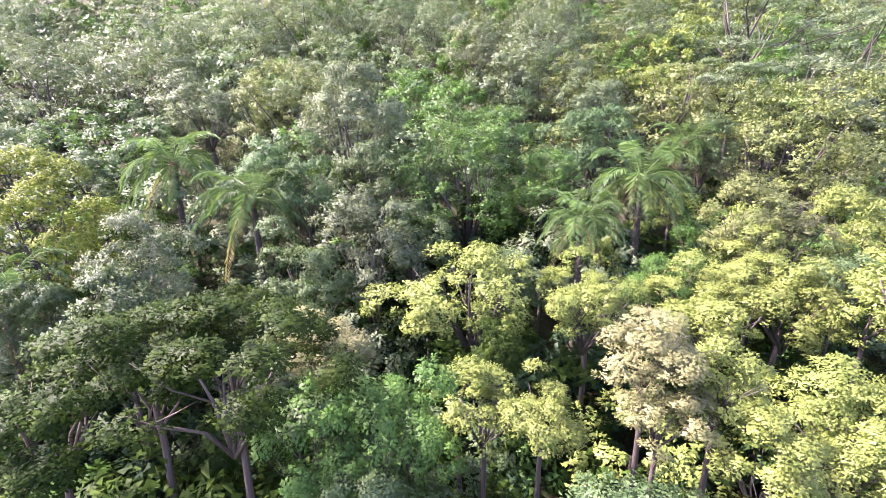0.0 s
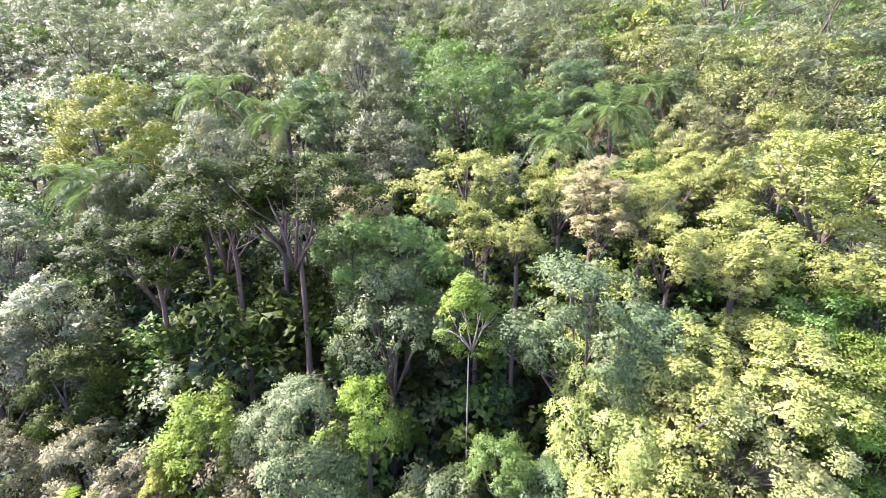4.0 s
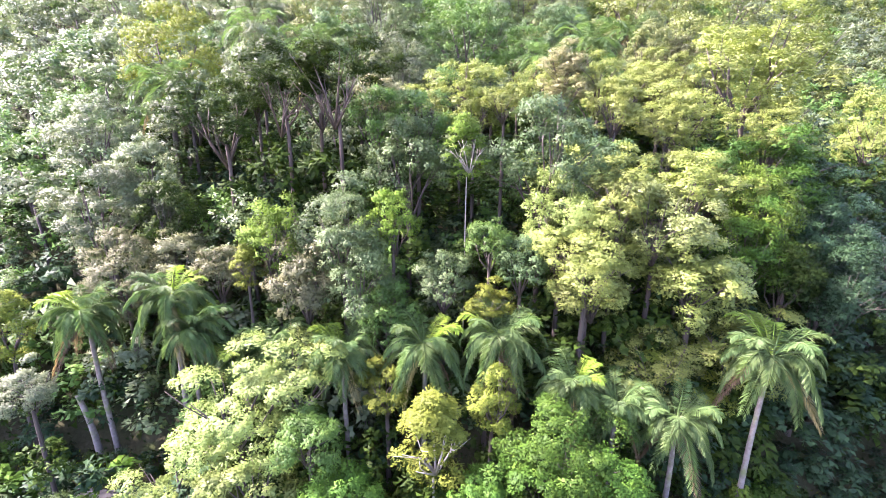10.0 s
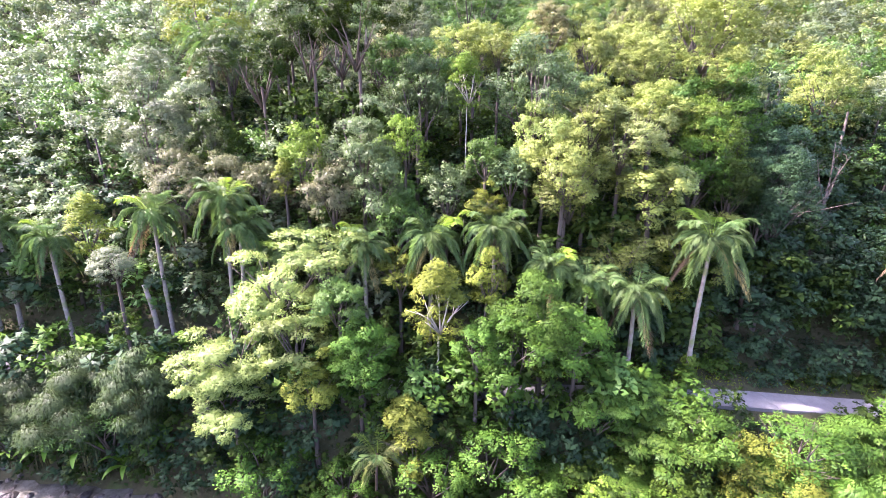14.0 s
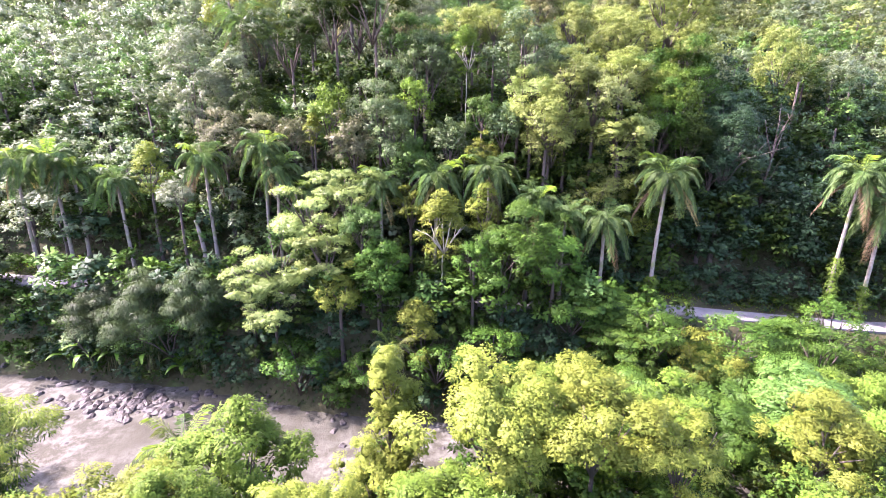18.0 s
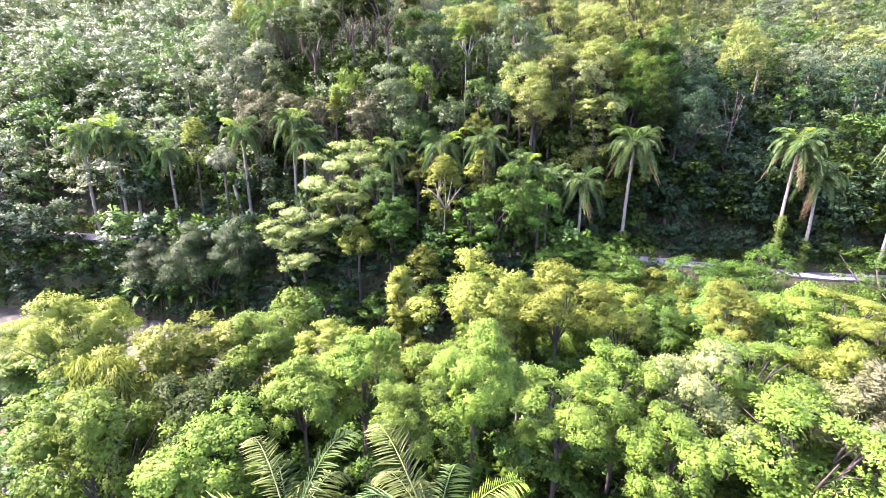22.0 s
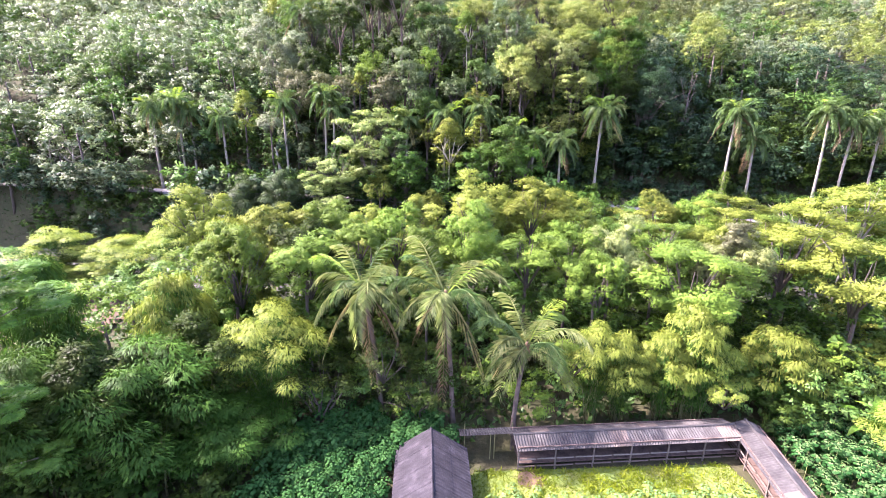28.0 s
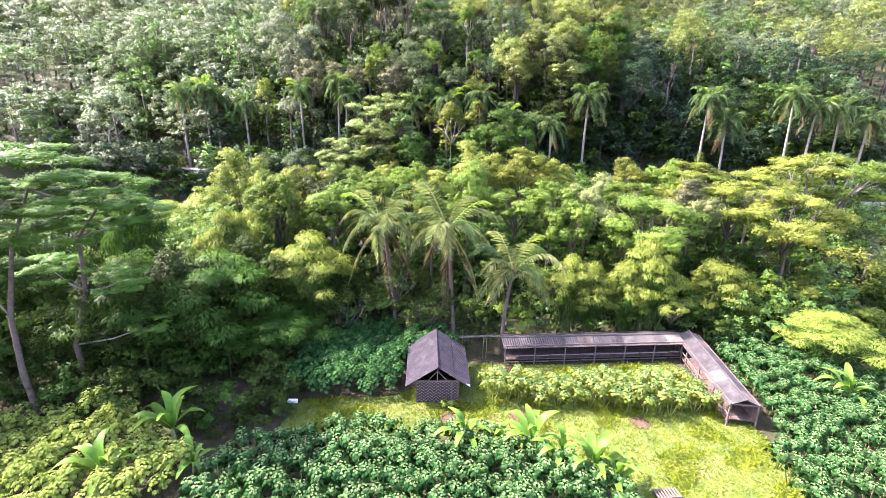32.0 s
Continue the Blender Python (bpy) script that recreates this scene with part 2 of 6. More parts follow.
PALE_WOOD = material("pale_timber", plain_build([(0.3, (0.10, 0.086, 0.068)), (0.7, (0.19, 0.165, 0.135))], 2.5, 0.8, 0.4, 16.0, 0.01))
WEAVE_A = material("bamboo_weave_pale", plain_build([(0.3, (0.13, 0.10, 0.078)), (0.7, (0.21, 0.165, 0.13))], 3.0, 0.8, 0.4, 20.0, 0.006))
WEAVE_B = material("bamboo_weave_dark", plain_build([(0.3, (0.03, 0.021, 0.019)), (0.7, (0.06, 0.042, 0.037))], 3.0, 0.85, 0.4, 20.0, 0.006))
WHITE = material("white_plastic", plain_build([(0.3, (0.70, 0.70, 0.68)), (0.7, (0.82, 0.82, 0.80))], 2.0, 0.5, 0.1, 9.0, 0.004))
RUST = material("rusty_tin", plain_build([(0.3, (0.060, 0.044, 0.033)), (0.7, (0.115, 0.095, 0.076))], 2.0, 0.75, 0.4, 9.0, 0.01))
DARK_WOOD = material("dark_planks", plain_build([(0.3, (0.045, 0.032, 0.026)), (0.7, (0.12, 0.085, 0.065))], 2.0, 0.85, 0.4, 14.0, 0.01))

# ---- mesh makers ----


def unit(v):
    return v / np.maximum(np.linalg.norm(v, axis=-1, keepdims=True), 1e-6)


def mesh_of(name, verts, faces, mats=(), index=None, smooth=False):
    me = bpy.data.meshes.new(name)
    me.from_pydata([tuple(v) for v in verts], [], [tuple(f) for f in faces])
    for m in mats:
        me.materials.append(m)
    if index is not None:
        me.polygons.foreach_set("material_index", np.asarray(index, dtype=np.int32))
    if smooth:
        me.polygons.foreach_set("use_smooth", np.ones(len(me.polygons), dtype=bool))
    me.update()
    return me


def leaf_quads(p, axis, normal, length, width, fold=0.22, droop=0.0):
    """Folded leaf blades as vertices and faces: two triangles each, bent along the midrib."""
    axis = unit(axis)
    side = unit(np.cross(axis, normal))
    nn = np.cross(side, axis)
    length, width = np.broadcast_to(length, len(p))[:, None], np.broadcast_to(width, len(p))[:, None]
    tip = p + axis * length - np.array([0, 0, 1.0]) * length * droop
    mid = p + axis * length * 0.48
    v = np.stack([p, mid + side * width / 2 + nn * width * fold, tip, mid - side * width / 2 + nn * width * fold], 1).reshape(-1, 3)
    k = np.arange(len(p))[:, None] * 4
    f = np.concatenate([k + np.array([[0, 1, 2]]), k + np.array([[0, 2, 3]])], 1).reshape(-1, 3)
    return v, f


def facing(v, f, normals):
    """Wind each triangle so that it faces the way of its first corner's normal."""
    a, b, c = v[f[:, 0]], v[f[:, 1]], v[f[:, 2]]
    back = np.sum(np.cross(b - a, c - a) * normals[f[:, 0]], 1) < 0
    f = f.copy()
    f[back] = f[back][:, ::-1]
    return f


def fast_mesh(name, v, f, mats=(), normals=None):
    """Many loose triangles, quickly; normals, one a vertex, round the leaves of a tuft into one soft form."""
    me = bpy.data.meshes.new(name)
    me.vertices.add(len(v))
    me.vertices.foreach_set("co", np.asarray(v, dtype=np.float32).ravel())
    me.loops.add(len(f) * 3)
    me.loops.foreach_set("vertex_index", np.asarray(f, dtype=np.int32).ravel())
    me.polygons.add(len(f))
    me.polygons.foreach_set("loop_start", np.arange(0, len(f) * 3, 3, dtype=np.int32))
    for m in mats:
        me.materials.append(m)
    me.update(calc_edges=True)
    if normals is not None:
        me.attributes.new("custom_normal", "FLOAT_VECTOR", "POINT").data.foreach_set("vector", np.asarray(normals, dtype=np.float32).ravel())
    return me


def tube(points, radii, sides=7):
    pts = [np.array(p, dtype=float) for p in points]
    v, f = [], []
    for i, p in enumerate(pts):
        d = unit(pts[min(i + 1, len(pts) - 1)] - pts[max(i - 1, 0)])
        a = unit(np.cross(d, np.array([0.31, 0.87, 0.38])))
        b = np.cross(d, a)
        for k in range(sides):
            w = 2 * math.pi * k / sides
            v.append(p + (a * math.cos(w) + b * math.sin(w)) * radii[i])
    for i in range(len(pts) - 1):
        for k in range(sides):
            k2 = (k + 1) % sides
            f.append((i * sides + k, i * sides + k2, (i + 1) * sides + k2, (i + 1) * sides + k))
    f.append(tuple(range(sides))[::-1])
    f.append(tuple((len(pts) - 1) * sides + k for k in range(sides)))
    return v, f


def joined(pieces):
    v, f = [], []
    for pv, pf in pieces:
        o = len(v)
        v.extend(pv)
        f.extend(tuple(i + o for i in q) for q in pf)
    return v, f


def box_piece(cx, cy, cz, sx, sy, sz):
    x, y, z = sx / 2, sy / 2, sz / 2
    v = [(cx + a * x, cy + b * y, cz + c * z) for c in (-1, 1) for b in (-1, 1) for a in (-1, 1)]
    return [np.array(q) for q in v], [(0, 2, 3, 1), (4, 5, 7, 6), (0, 1, 5, 4), (2, 6, 7, 3), (0, 4, 6, 2), (1, 3, 7, 5)]


def child(name, me, parent, m=None, mat=None, label=""):
    ob = new(name, me)
    ob.parent = parent
    if m is not None:
        ob.matrix_basis = m
    if mat is not None:
        ob.material_slots[0].link = "OBJECT"
        ob.material_slots[0].material = mat
    if label:
        ob["label"] = label
    return ob


def beam(name, a, b, w, h, mat, parent):
    """A squared timber from a to b."""
    a, b = Vector(a), Vector(b)
    d = b - a
    v, f = box_piece(0, 0, 0, d.length, w, h)
    me = mesh_of(name, v, f, [mat])
    ob = new(name, me)
    ob.parent = parent
    x = d.normalized()
    up = Vector((0, 0, 1)) if abs(x.z) < 0.95 else Vector((0, 1, 0))
    y = up.cross(x).normalized()
    z = x.cross(y)
    ob.matrix_basis = Matrix.Translation((a + b) / 2) @ Matrix((x, y, z)).transposed().to_4x4()
    return ob


# ---- the lie of the land ----
WATER_Z = -0.8


def road_line(x):
    return np.interp(x, [-120, -60, -42, -24, 0, 20, 38, 60, 120], [17, 14, 9.5, 6.5, 2.2, 0, -0.8, -1.2, -2])


def shore(x):
    """How far below the road's middle the far bank meets the water, on plan."""
    return np.interp(x, [-50, -26, -10, 60], [-4.2, -4.2, -7.0, -7.0])


def bank(x, s):
    """An offset s between -6 and -1.6 on a common bank, fitted to the bank's true width at x."""
    return -1.6 + (s + 1.6) * (shore(x) + 1.6) / -4.6


def terrace(x):
    """The road's height, which falls away past the palms."""
    return np.interp(x, [-120, 22, 32, 45, 60, 120], [8.3, 8.3, 7.35, 6.2, 5.6, 5.6])


def land(x, y):
    s = y - road_line(x)
    level = terrace(x)
    toe = shore(x)
    high = np.interp(s, [-1.6, 1.6, 10, 18, 38, 48, 73, 90, 150, 320, 900], [8.3, 8.3, 13, 21, 29, 34, 46, 53, 82, 150, 170]) + (level - 8.3) * np.clip((26 - s) / 20, 0, 1)
    u = np.clip((s + 1.6) / (toe + 1.6), 0, 1)
    face = level - (level - WATER_Z + 0.3) * u ** 0.8
    bed = np.interp(s, [-60, -22, -18, -14], [0, 0, WATER_Z - 0.7, WATER_Z - 0.9])
    bed = np.where(s > toe - 2.5, (WATER_Z - 0.9) + 0.6 * np.clip((s - toe + 2.5) / 2.5, 0, 1), bed)
    return np.where(s >= -1.6, high, np.where(s > toe, face, bed))


def land_at(x, y):
    return float(land(x, y))


def build_ground():
    xs = np.concatenate([[-900, -500, -300, -200], np.arange(-150, 151, 3.0), [200, 300, 500, 900]])
    ys = np.concatenate([[-900, -500, -250, -130], np.arange(-100, -26, 4.0), np.arange(-26, 20, 0.8), np.arange(20, 150, 3.0), [170, 200, 250, 320, 500, 900]])
    gx, gy = np.meshgrid(xs, ys)
    gz = land(gx, gy)
    s = gy - road_line(gx)
    for i in range(gz.shape[0]):
        for j in range(gz.shape[1]):
            if abs(s[i, j]) > 1.9 and gy[i, j] > -30:
                gz[i, j] += 0.7 * noise.noise(Vector((gx[i, j] * 0.13, gy[i, j] * 0.13, 0))) + 0.25 * noise.noise(Vector((gx[i, j] * 0.5, gy[i, j] * 0.5, 3)))
    nx = len(xs)
    v = np.stack([gx, gy, gz], -1).reshape(-1, 3)
    f = [(r * nx + c, r * nx + c + 1, (r + 1) * nx + c + 1, (r + 1) * nx + c) for r in range(len(ys) - 1) for c in range(nx - 1)]
    tagged(new("ground", mesh_of("ground", v, f, [SOIL], smooth=True)), "dark forest soil sloping up a wooded hillside", "ground", kind="structure")


def build_water():
    xs = np.arange(-130, 131, 2.0)
    v, f = [], []
    for x in xs:
        for k, s in enumerate(np.linspace(-22.5, -3.6, 16)):
            y = road_line(x) + s
            v.append((x, y, WATER_Z + 0.10 * noise.noise(Vector((x * 0.6, y * 0.6, 0)))))
    for i in range(len(xs) - 1):
        for k in range(15):
            f.append((i * 16 + k, (i + 1) * 16 + k, (i + 1) * 16 + k + 1, i * 16 + k + 1))
    tagged(new("water", mesh_of("water", v, f, [WATER], smooth=True)), "muddy brown river with white rapids over stones", "river", kind="structure")


def build_road():
    """Concrete slabs, each with its own joint, laid along the terrace above the river."""
    road = tagged(new("road"), "narrow pale concrete road along the forest edge", "road", kind="structure")
    xs = np.arange(-75, 90, 3.0)
    for x0 in xs:
        x1 = x0 + 2.97
        v = []
        for x in (x0, x1):
            for w in (-1.25, 1.25):
                for z in (-0.25, 0.06):
                    v.append((x, road_line(x) + w, terrace(x) + z))
        child("slab", mesh_of("slab", v, [(0, 1, 3, 2), (4, 6, 7, 5), (1, 5, 7, 3), (0, 4, 5, 1), (2, 3, 7, 6)], [CONCRETE]), road)


build_ground()
build_water()
build_road()


# ---- trees ----
def ball(n, r):
    return unit(r.normal(size=(n, 3)))


def leaf_tris(p, axis, normal, length, width):
    """Far leaves: one broad-ended blade each."""
    axis = unit(axis)
    side = unit(np.cross(axis, normal)) * (width / 2)[:, None]
    far = p + axis * length[:, None]
    v = np.stack([p, far + side * 1.1, far - side * 0.9 - axis * (0.25 * length)[:, None]], 1).reshape(-1, 3)
    return v, np.arange(len(v)).reshape(-1, 3)


def blob_points():
    bm = bmesh.new()
    bmesh.ops.create_icosphere(bm, subdivisions=1, radius=1.0)
    v, f = np.array([p.co[:] for p in bm.verts]), np.array([[p.index for p in q.verts] for q in bm.faces])
    bm.free()
    return v, f


BLOB = blob_points()


def tufted_mesh(name, shape, radius, leaves, seed, leaf=0.2, width=0.1, tuft=0.42, core=False):
    """A crown in three steps: boughs about the crown's middle, leafy tufts on each bough's upper side, leaves on each tuft; dark gaps stay between them."""
    r = np.random.default_rng(seed)
    n = {"round": 17, "loose": 15, "layered": 15, "tall": 15, "open": 13, "bush": 9}[shape] + int(1.6 * radius)
    g = (np.arange(n) + 0.5) / n
    turn = np.arange(n) * 2.4 + r.uniform(-0.5, 0.5, n)
    up = 1.0 - g * {"round": 1.6, "bush": 1.45, "loose": 1.75}.get(shape, 1.25)
    ring = np.sqrt(np.maximum(1 - up ** 2, 0))
    d = np.stack([ring * np.cos(turn), ring * np.sin(turn), up], 1) + r.normal(0, 0.2, (n, 3))
    if shape == "tall":
        h = np.linspace(1.1, -0.95, n) + r.normal(0, 0.1, n)
        w = np.where(h > 0.3, 0.45 * (1.35 - h), 0.5) * r.uniform(0.3, 1.5, n)
        c = np.stack([w * np.cos(turn), w * np.sin(turn), h], 1) * radius
        size, flat = radius * r.uniform(0.2, 0.46, n), 0.75
    elif shape == "layered":
        w = np.sqrt(g) * r.uniform(0.75, 1.05, n)
        level = r.choice([0.42, 0.12, -0.18, -0.4], n)
        c = np.stack([w * np.cos(turn), w * np.sin(turn), level - 0.25 * w ** 2 + r.normal(0, 0.05, n)], 1) * radius
        size, flat = radius * r.uniform(0.24, 0.4, n), 0.3
    elif shape == "open":
        c = d * np.array([1.0, 1.0, 0.62]) * radius * r.uniform(0.7, 0.95, (n, 1)) + np.array([0, 0, 0.12 * radius])
        size, flat = radius * r.uniform(0.24, 0.36, n), 0.5
    else:
        spread = (0.42, 0.86) if shape == "loose" else (0.58, 0.78)
        c = d * np.array([1, 1, 0.5 if shape == "bush" else 0.95]) * radius * r.uniform(*spread, (n, 1))
        size, flat = radius * (r.uniform(0.22, 0.42, n) if shape == "loose" else r.uniform(0.28, 0.4, n)), 0.72
    # tufts on the boughs
    m = max(int(leaves / 42), 24)
    k = r.choice(n, m, p=size ** 2 / np.sum(size ** 2))
    out = unit(c + np.array([0, 0, 0.35 * radius]))
    u = unit(ball(m, r) + 0.55 * out[k] + np.array([0, 0, 0.35]))
    tc = c[k] + u * size[k][:, None] * np.array([1, 1, flat]) * r.uniform(0.8, 1.08, (m, 1))
    tr = tuft * (0.55 + 0.13 * radius) * r.uniform(0.65, 1.25, m)
    # leaves on the tufts
    j = r.integers(0, m, leaves)
    w = ball(leaves, r)
    w[:, 2] = np.where(r.random(leaves) < 0.7, np.abs(w[:, 2]), w[:, 2])
    p = tc[j] + w * tr[j][:, None] * np.array([1, 1, 0.62]) * r.uniform(0.35, 1.0, (leaves, 1))
    normal = unit(w * 0.5 + u[j] * 0.45 + np.array([0, 0, 0.4]) + r.normal(0, 0.2, (leaves, 3)))
    axis = w * np.array([1, 1, 0.4]) + np.array([0, 0, -0.3]) + r.normal(0, 0.25, (leaves, 3))
    s = r.uniform(0.65, 1.25, leaves)
    v, f = leaf_tris(p, axis, normal, leaf * s, width * s * 1.25)
    soft = unit(w * 0.75 + u[j] * 0.55 + out[k][j] * 0.25 + np.array([0, 0, 0.15]) + normal * 0.35)
    soft = np.repeat(soft, 3, 0)
    f = facing(v, f, soft)
    # the dense inside of each bough, in its own shade
    bv, bf = BLOB
    for q in range(n if core else 0):
        lump = np.array([noise.noise(Vector(w) * 1.7 + Vector((seed * 0.37, q * 3.1, 0))) for w in bv])
        spot = c[q] + bv * (size[q] * (0.44 + 0.25 * lump))[:, None] * np.array([1, 1, flat]) - np.array([0, 0, 0.06 * size[q]])
        f = np.concatenate([f, bf + len(v)])
        v, soft = np.concatenate([v, spot]), np.concatenate([soft, bv])
    return fast_mesh(name, v, f, [LEAF["green"]], soft)


def limbs_mesh(name, shape, radius, seed):
    """Forking limbs from the crown's foot out into its clumps."""
    r = np.random.default_rng(seed + 500)
    pieces = []
    foot = np.array([0, 0, -0.95 * radius])
    for i in range(7):
        a = i * 0.9 + r.uniform(-0.3, 0.3)
        d = radius * r.uniform(0.4, 0.8)
        end = np.array([d * math.cos(a), d * math.sin(a), radius * r.uniform(-0.15, 0.5)])
        mid = foot * 0.45 + end * 0.5 + r.normal(0, 0.06 * radius, 3)
        pieces.append(tube([foot, mid, end], [0.032 * radius, 0.02 * radius, 0.006 * radius], 5))
        tip = end + np.array([r.normal(0, 0.3), r.normal(0, 0.3), 0.1]) * radius
        pieces.append(tube([mid, (mid + tip) / 2 + r.normal(0, 0.05 * radius, 3), tip], [0.014 * radius, 0.01 * radius, 0.004 * radius], 4))
    v, f = joined(pieces)
    return mesh_of(name, v, f, [BARK["brown"]], smooth=True)


def bamboo_mesh(name, radius, height, leaves, seed):
    """Arching culms that end in feathery plumes of small hanging leaves; the base lies at the origin."""
    r = np.random.default_rng(seed)
    n = 34
    paths = []
    for i in range(n):
        a = i * 2.4 + r.uniform(-0.4, 0.4)
        d, h = radius * 0.9 * math.sqrt((i + 0.4) / n), height * (1.0 - 0.42 * (i / n) ** 1.5) * r.uniform(0.85, 1.0)
        t = np.linspace(0, 1, 9)
        base = r.normal(0, 0.12 * radius, 2)
        paths.append(np.stack([base[0] + d * t ** 1.9 * math.cos(a), base[1] + d * t ** 1.9 * math.sin(a), h * np.sin(t * 1.5) / math.sin(1.5)], 1))
    paths = np.array(paths)
    size = radius * r.uniform(0.18, 0.30, n)
    k = r.choice(n, leaves, p=size ** 2 / np.sum(size ** 2))
    u = ball(leaves, r)
    u[:, 2] = np.where(r.random(leaves) < 0.7, np.abs(u[:, 2]), u[:, 2])
    upper = r.random(leaves) < 0.7
    s = np.where(upper, 8.0, 1.5 + 6.0 * r.random(leaves))
    i = np.minimum(s.astype(int), 7)
    w = (s - i)[:, None]
    core = paths[k, i] * (1 - w) + paths[k, i + 1] * w
    p = core + u * size[k][:, None] * np.array([1, 1, 0.75]) * r.uniform(0.55, 1.1, (leaves, 1)) - np.array([0, 0, 1]) * (size[k] * 0.35)[:, None]
    p[:, 2] = np.maximum(p[:, 2], 0.3)
    axis = u * np.array([0.8, 0.8, 0.2]) + np.array([0, 0, -0.55]) + r.normal(0, 0.3, (leaves, 3))
    normal = u * 0.6 + np.array([0, 0, 0.7]) + r.normal(0, 0.3, (leaves, 3))
    q = r.uniform(0.7, 1.25, leaves)
    v, f = leaf_quads(p, axis, normal, 0.24 * q, 0.055 * q, 0.15, 0.2)
    v4, f4 = v.reshape(-1, 4, 3), f.reshape(-1, 2, 3)
    # part shaded lower leaves from sunlit tops, so each gets its own tint
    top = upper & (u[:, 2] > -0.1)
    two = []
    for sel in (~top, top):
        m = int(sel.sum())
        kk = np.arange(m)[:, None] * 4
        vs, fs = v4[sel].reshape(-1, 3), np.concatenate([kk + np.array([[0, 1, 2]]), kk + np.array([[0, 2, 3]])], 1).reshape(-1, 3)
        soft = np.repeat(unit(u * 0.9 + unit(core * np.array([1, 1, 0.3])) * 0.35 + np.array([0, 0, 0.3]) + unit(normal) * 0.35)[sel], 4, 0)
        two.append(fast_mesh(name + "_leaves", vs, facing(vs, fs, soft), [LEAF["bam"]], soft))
    canes = [mesh_of("cane", *tube(paths[j], np.linspace(0.05, 0.012, 9), 5), [BARK["culm"]], smooth=True) for j in range(0, n, 3)]
    return two, canes


def trunk_mesh(seed):
    r = np.random.default_rng(seed)
    h = np.linspace(0, 1, 8)
    off = np.cumsum(r.normal(0, 0.22, (8, 2)), 0) * np.linspace(0, 1, 8)[:, None]
    off -= off[-1] * h[:, None]
    rad = np.array([1.5, 1.1, 0.98, 0.9, 0.84, 0.78, 0.7, 0.6])
    v, f = tube([(off[i, 0], off[i, 1], 60 * h[i]) for i in range(8)], rad, 8)
    v = [np.array((p[0], p[1], p[2] / 60)) for p in v]
    return mesh_of("trunk", v, f, [BARK["brown"]], smooth=True)


TRUNKS = [trunk_mesh(s) for s in range(5)]
CROWNS, NEAR, BAMBOO = {}, {}, []
for shape, sizes in (("round", ((2.2, 8500, 3), (4.0, 17000, 4), (7.5, 22000, 2))), ("loose", ((2.4, 9000, 3), (4.2, 17000, 3))),
                     ("layered", ((2.4, 8500, 3), (4.2, 16000, 3), (8.5, 20000, 2))), ("tall", ((2.2, 8500, 3),)), ("open", ((3.4, 14000, 3),)), ("bush", ((2.2, 3000, 3),))):
    for radius, leaves, copies in sizes:
        for c in range(copies):
            seed = int(radius * 10) + 97 * c + 13 * len(shape)
            me = tufted_mesh("crown", shape, radius, leaves, seed, 0.125 + 0.015 * radius, 0.065 + 0.0075 * radius)
            CROWNS.setdefault(shape, []).append((radius, me, limbs_mesh("branching", shape, radius, seed)))
for shape, radius, leaves, copies in (("loose", 2.8, 19000, 4), ("layered", 3.2, 19000, 3), ("round", 2.6, 19000, 3), ("tall", 2.2, 14000, 2)):
    for c in range(copies):
        seed = 700 + 31 * c + len(shape)
        NEAR.setdefault(shape, []).append((radius, tufted_mesh("crown", shape, radius, leaves, seed, 0.145, 0.078, 0.36, True), limbs_mesh("branching", shape, radius, seed)))
for c, (radius, height, leaves) in enumerate(((2.4, 7.0, 12500), (2.6, 7.5, 12500), (3.6, 10.0, 19000), (3.4, 10.5, 19000))):
    BAMBOO.append((radius, height, *bamboo_mesh("bamboo", radius, height, leaves, 40 + c)))
FILL = [(4.0, tufted_mesh("foliage", "round", 4.0, 2700, 900 + c, 0.29, 0.18, 0.55)) for c in range(5)]
LOW = [(2.0, tufted_mesh("foliage", "round", 2.0, 1500, 960 + c, 0.24, 0.13)) for c in range(4)]
UNDER = [(2.0, tufted_mesh("foliage", "round", 2.0, 480, 930 + c, 0.44, 0.27, 0.6)) for c in range(4)]

TINT = {"deep": "dark glossy and shade-tinted green", "dull": "dull dark green", "green": "fresh green", "bright": "bright green", "lime": "yellow-green sunlit",
        "yellow": "golden yellow-green sunlit", "cream": "pale creamy green feathery", "beige": "beige-green dry-looking", "ochre": "ochre-green", "olive": "olive green",
        "pale": "haze-painted pale green", "grey": "haze-painted grey-green", "leafy": "rich dark green", "teal": "blue-green", "russet": "russet and grey-green", "shade": "shade-painted deep green",
        "bam": "fresh green drooping", "darkbam": "deep green drooping", "feather": "fresh green feathery", "yellowbam": "yellow-green feathery", "dullbam": "dull green drooping"}
FORM = {"round": "rounded leafy crown", "loose": "open uneven crown", "layered": "flat layered crown", "tall": "narrow upright crown", "open": "spreading open crown on bare limbs", "bush": "low leafy bush"}
pick = random.Random(11)
grown = []


pool = {}


def stand(tint, x, y, z, radius, stock):
    """One more crown for the woods that nobody could count: kept until woods() joins them by tint."""
    pool.setdefault(tint, []).append((x, y, z, radius, stock, pick.randrange(len(stock)), pick.uniform(0, 6.283), pick.uniform(1.0, 1.35)))
    grown.append((x, y, radius))


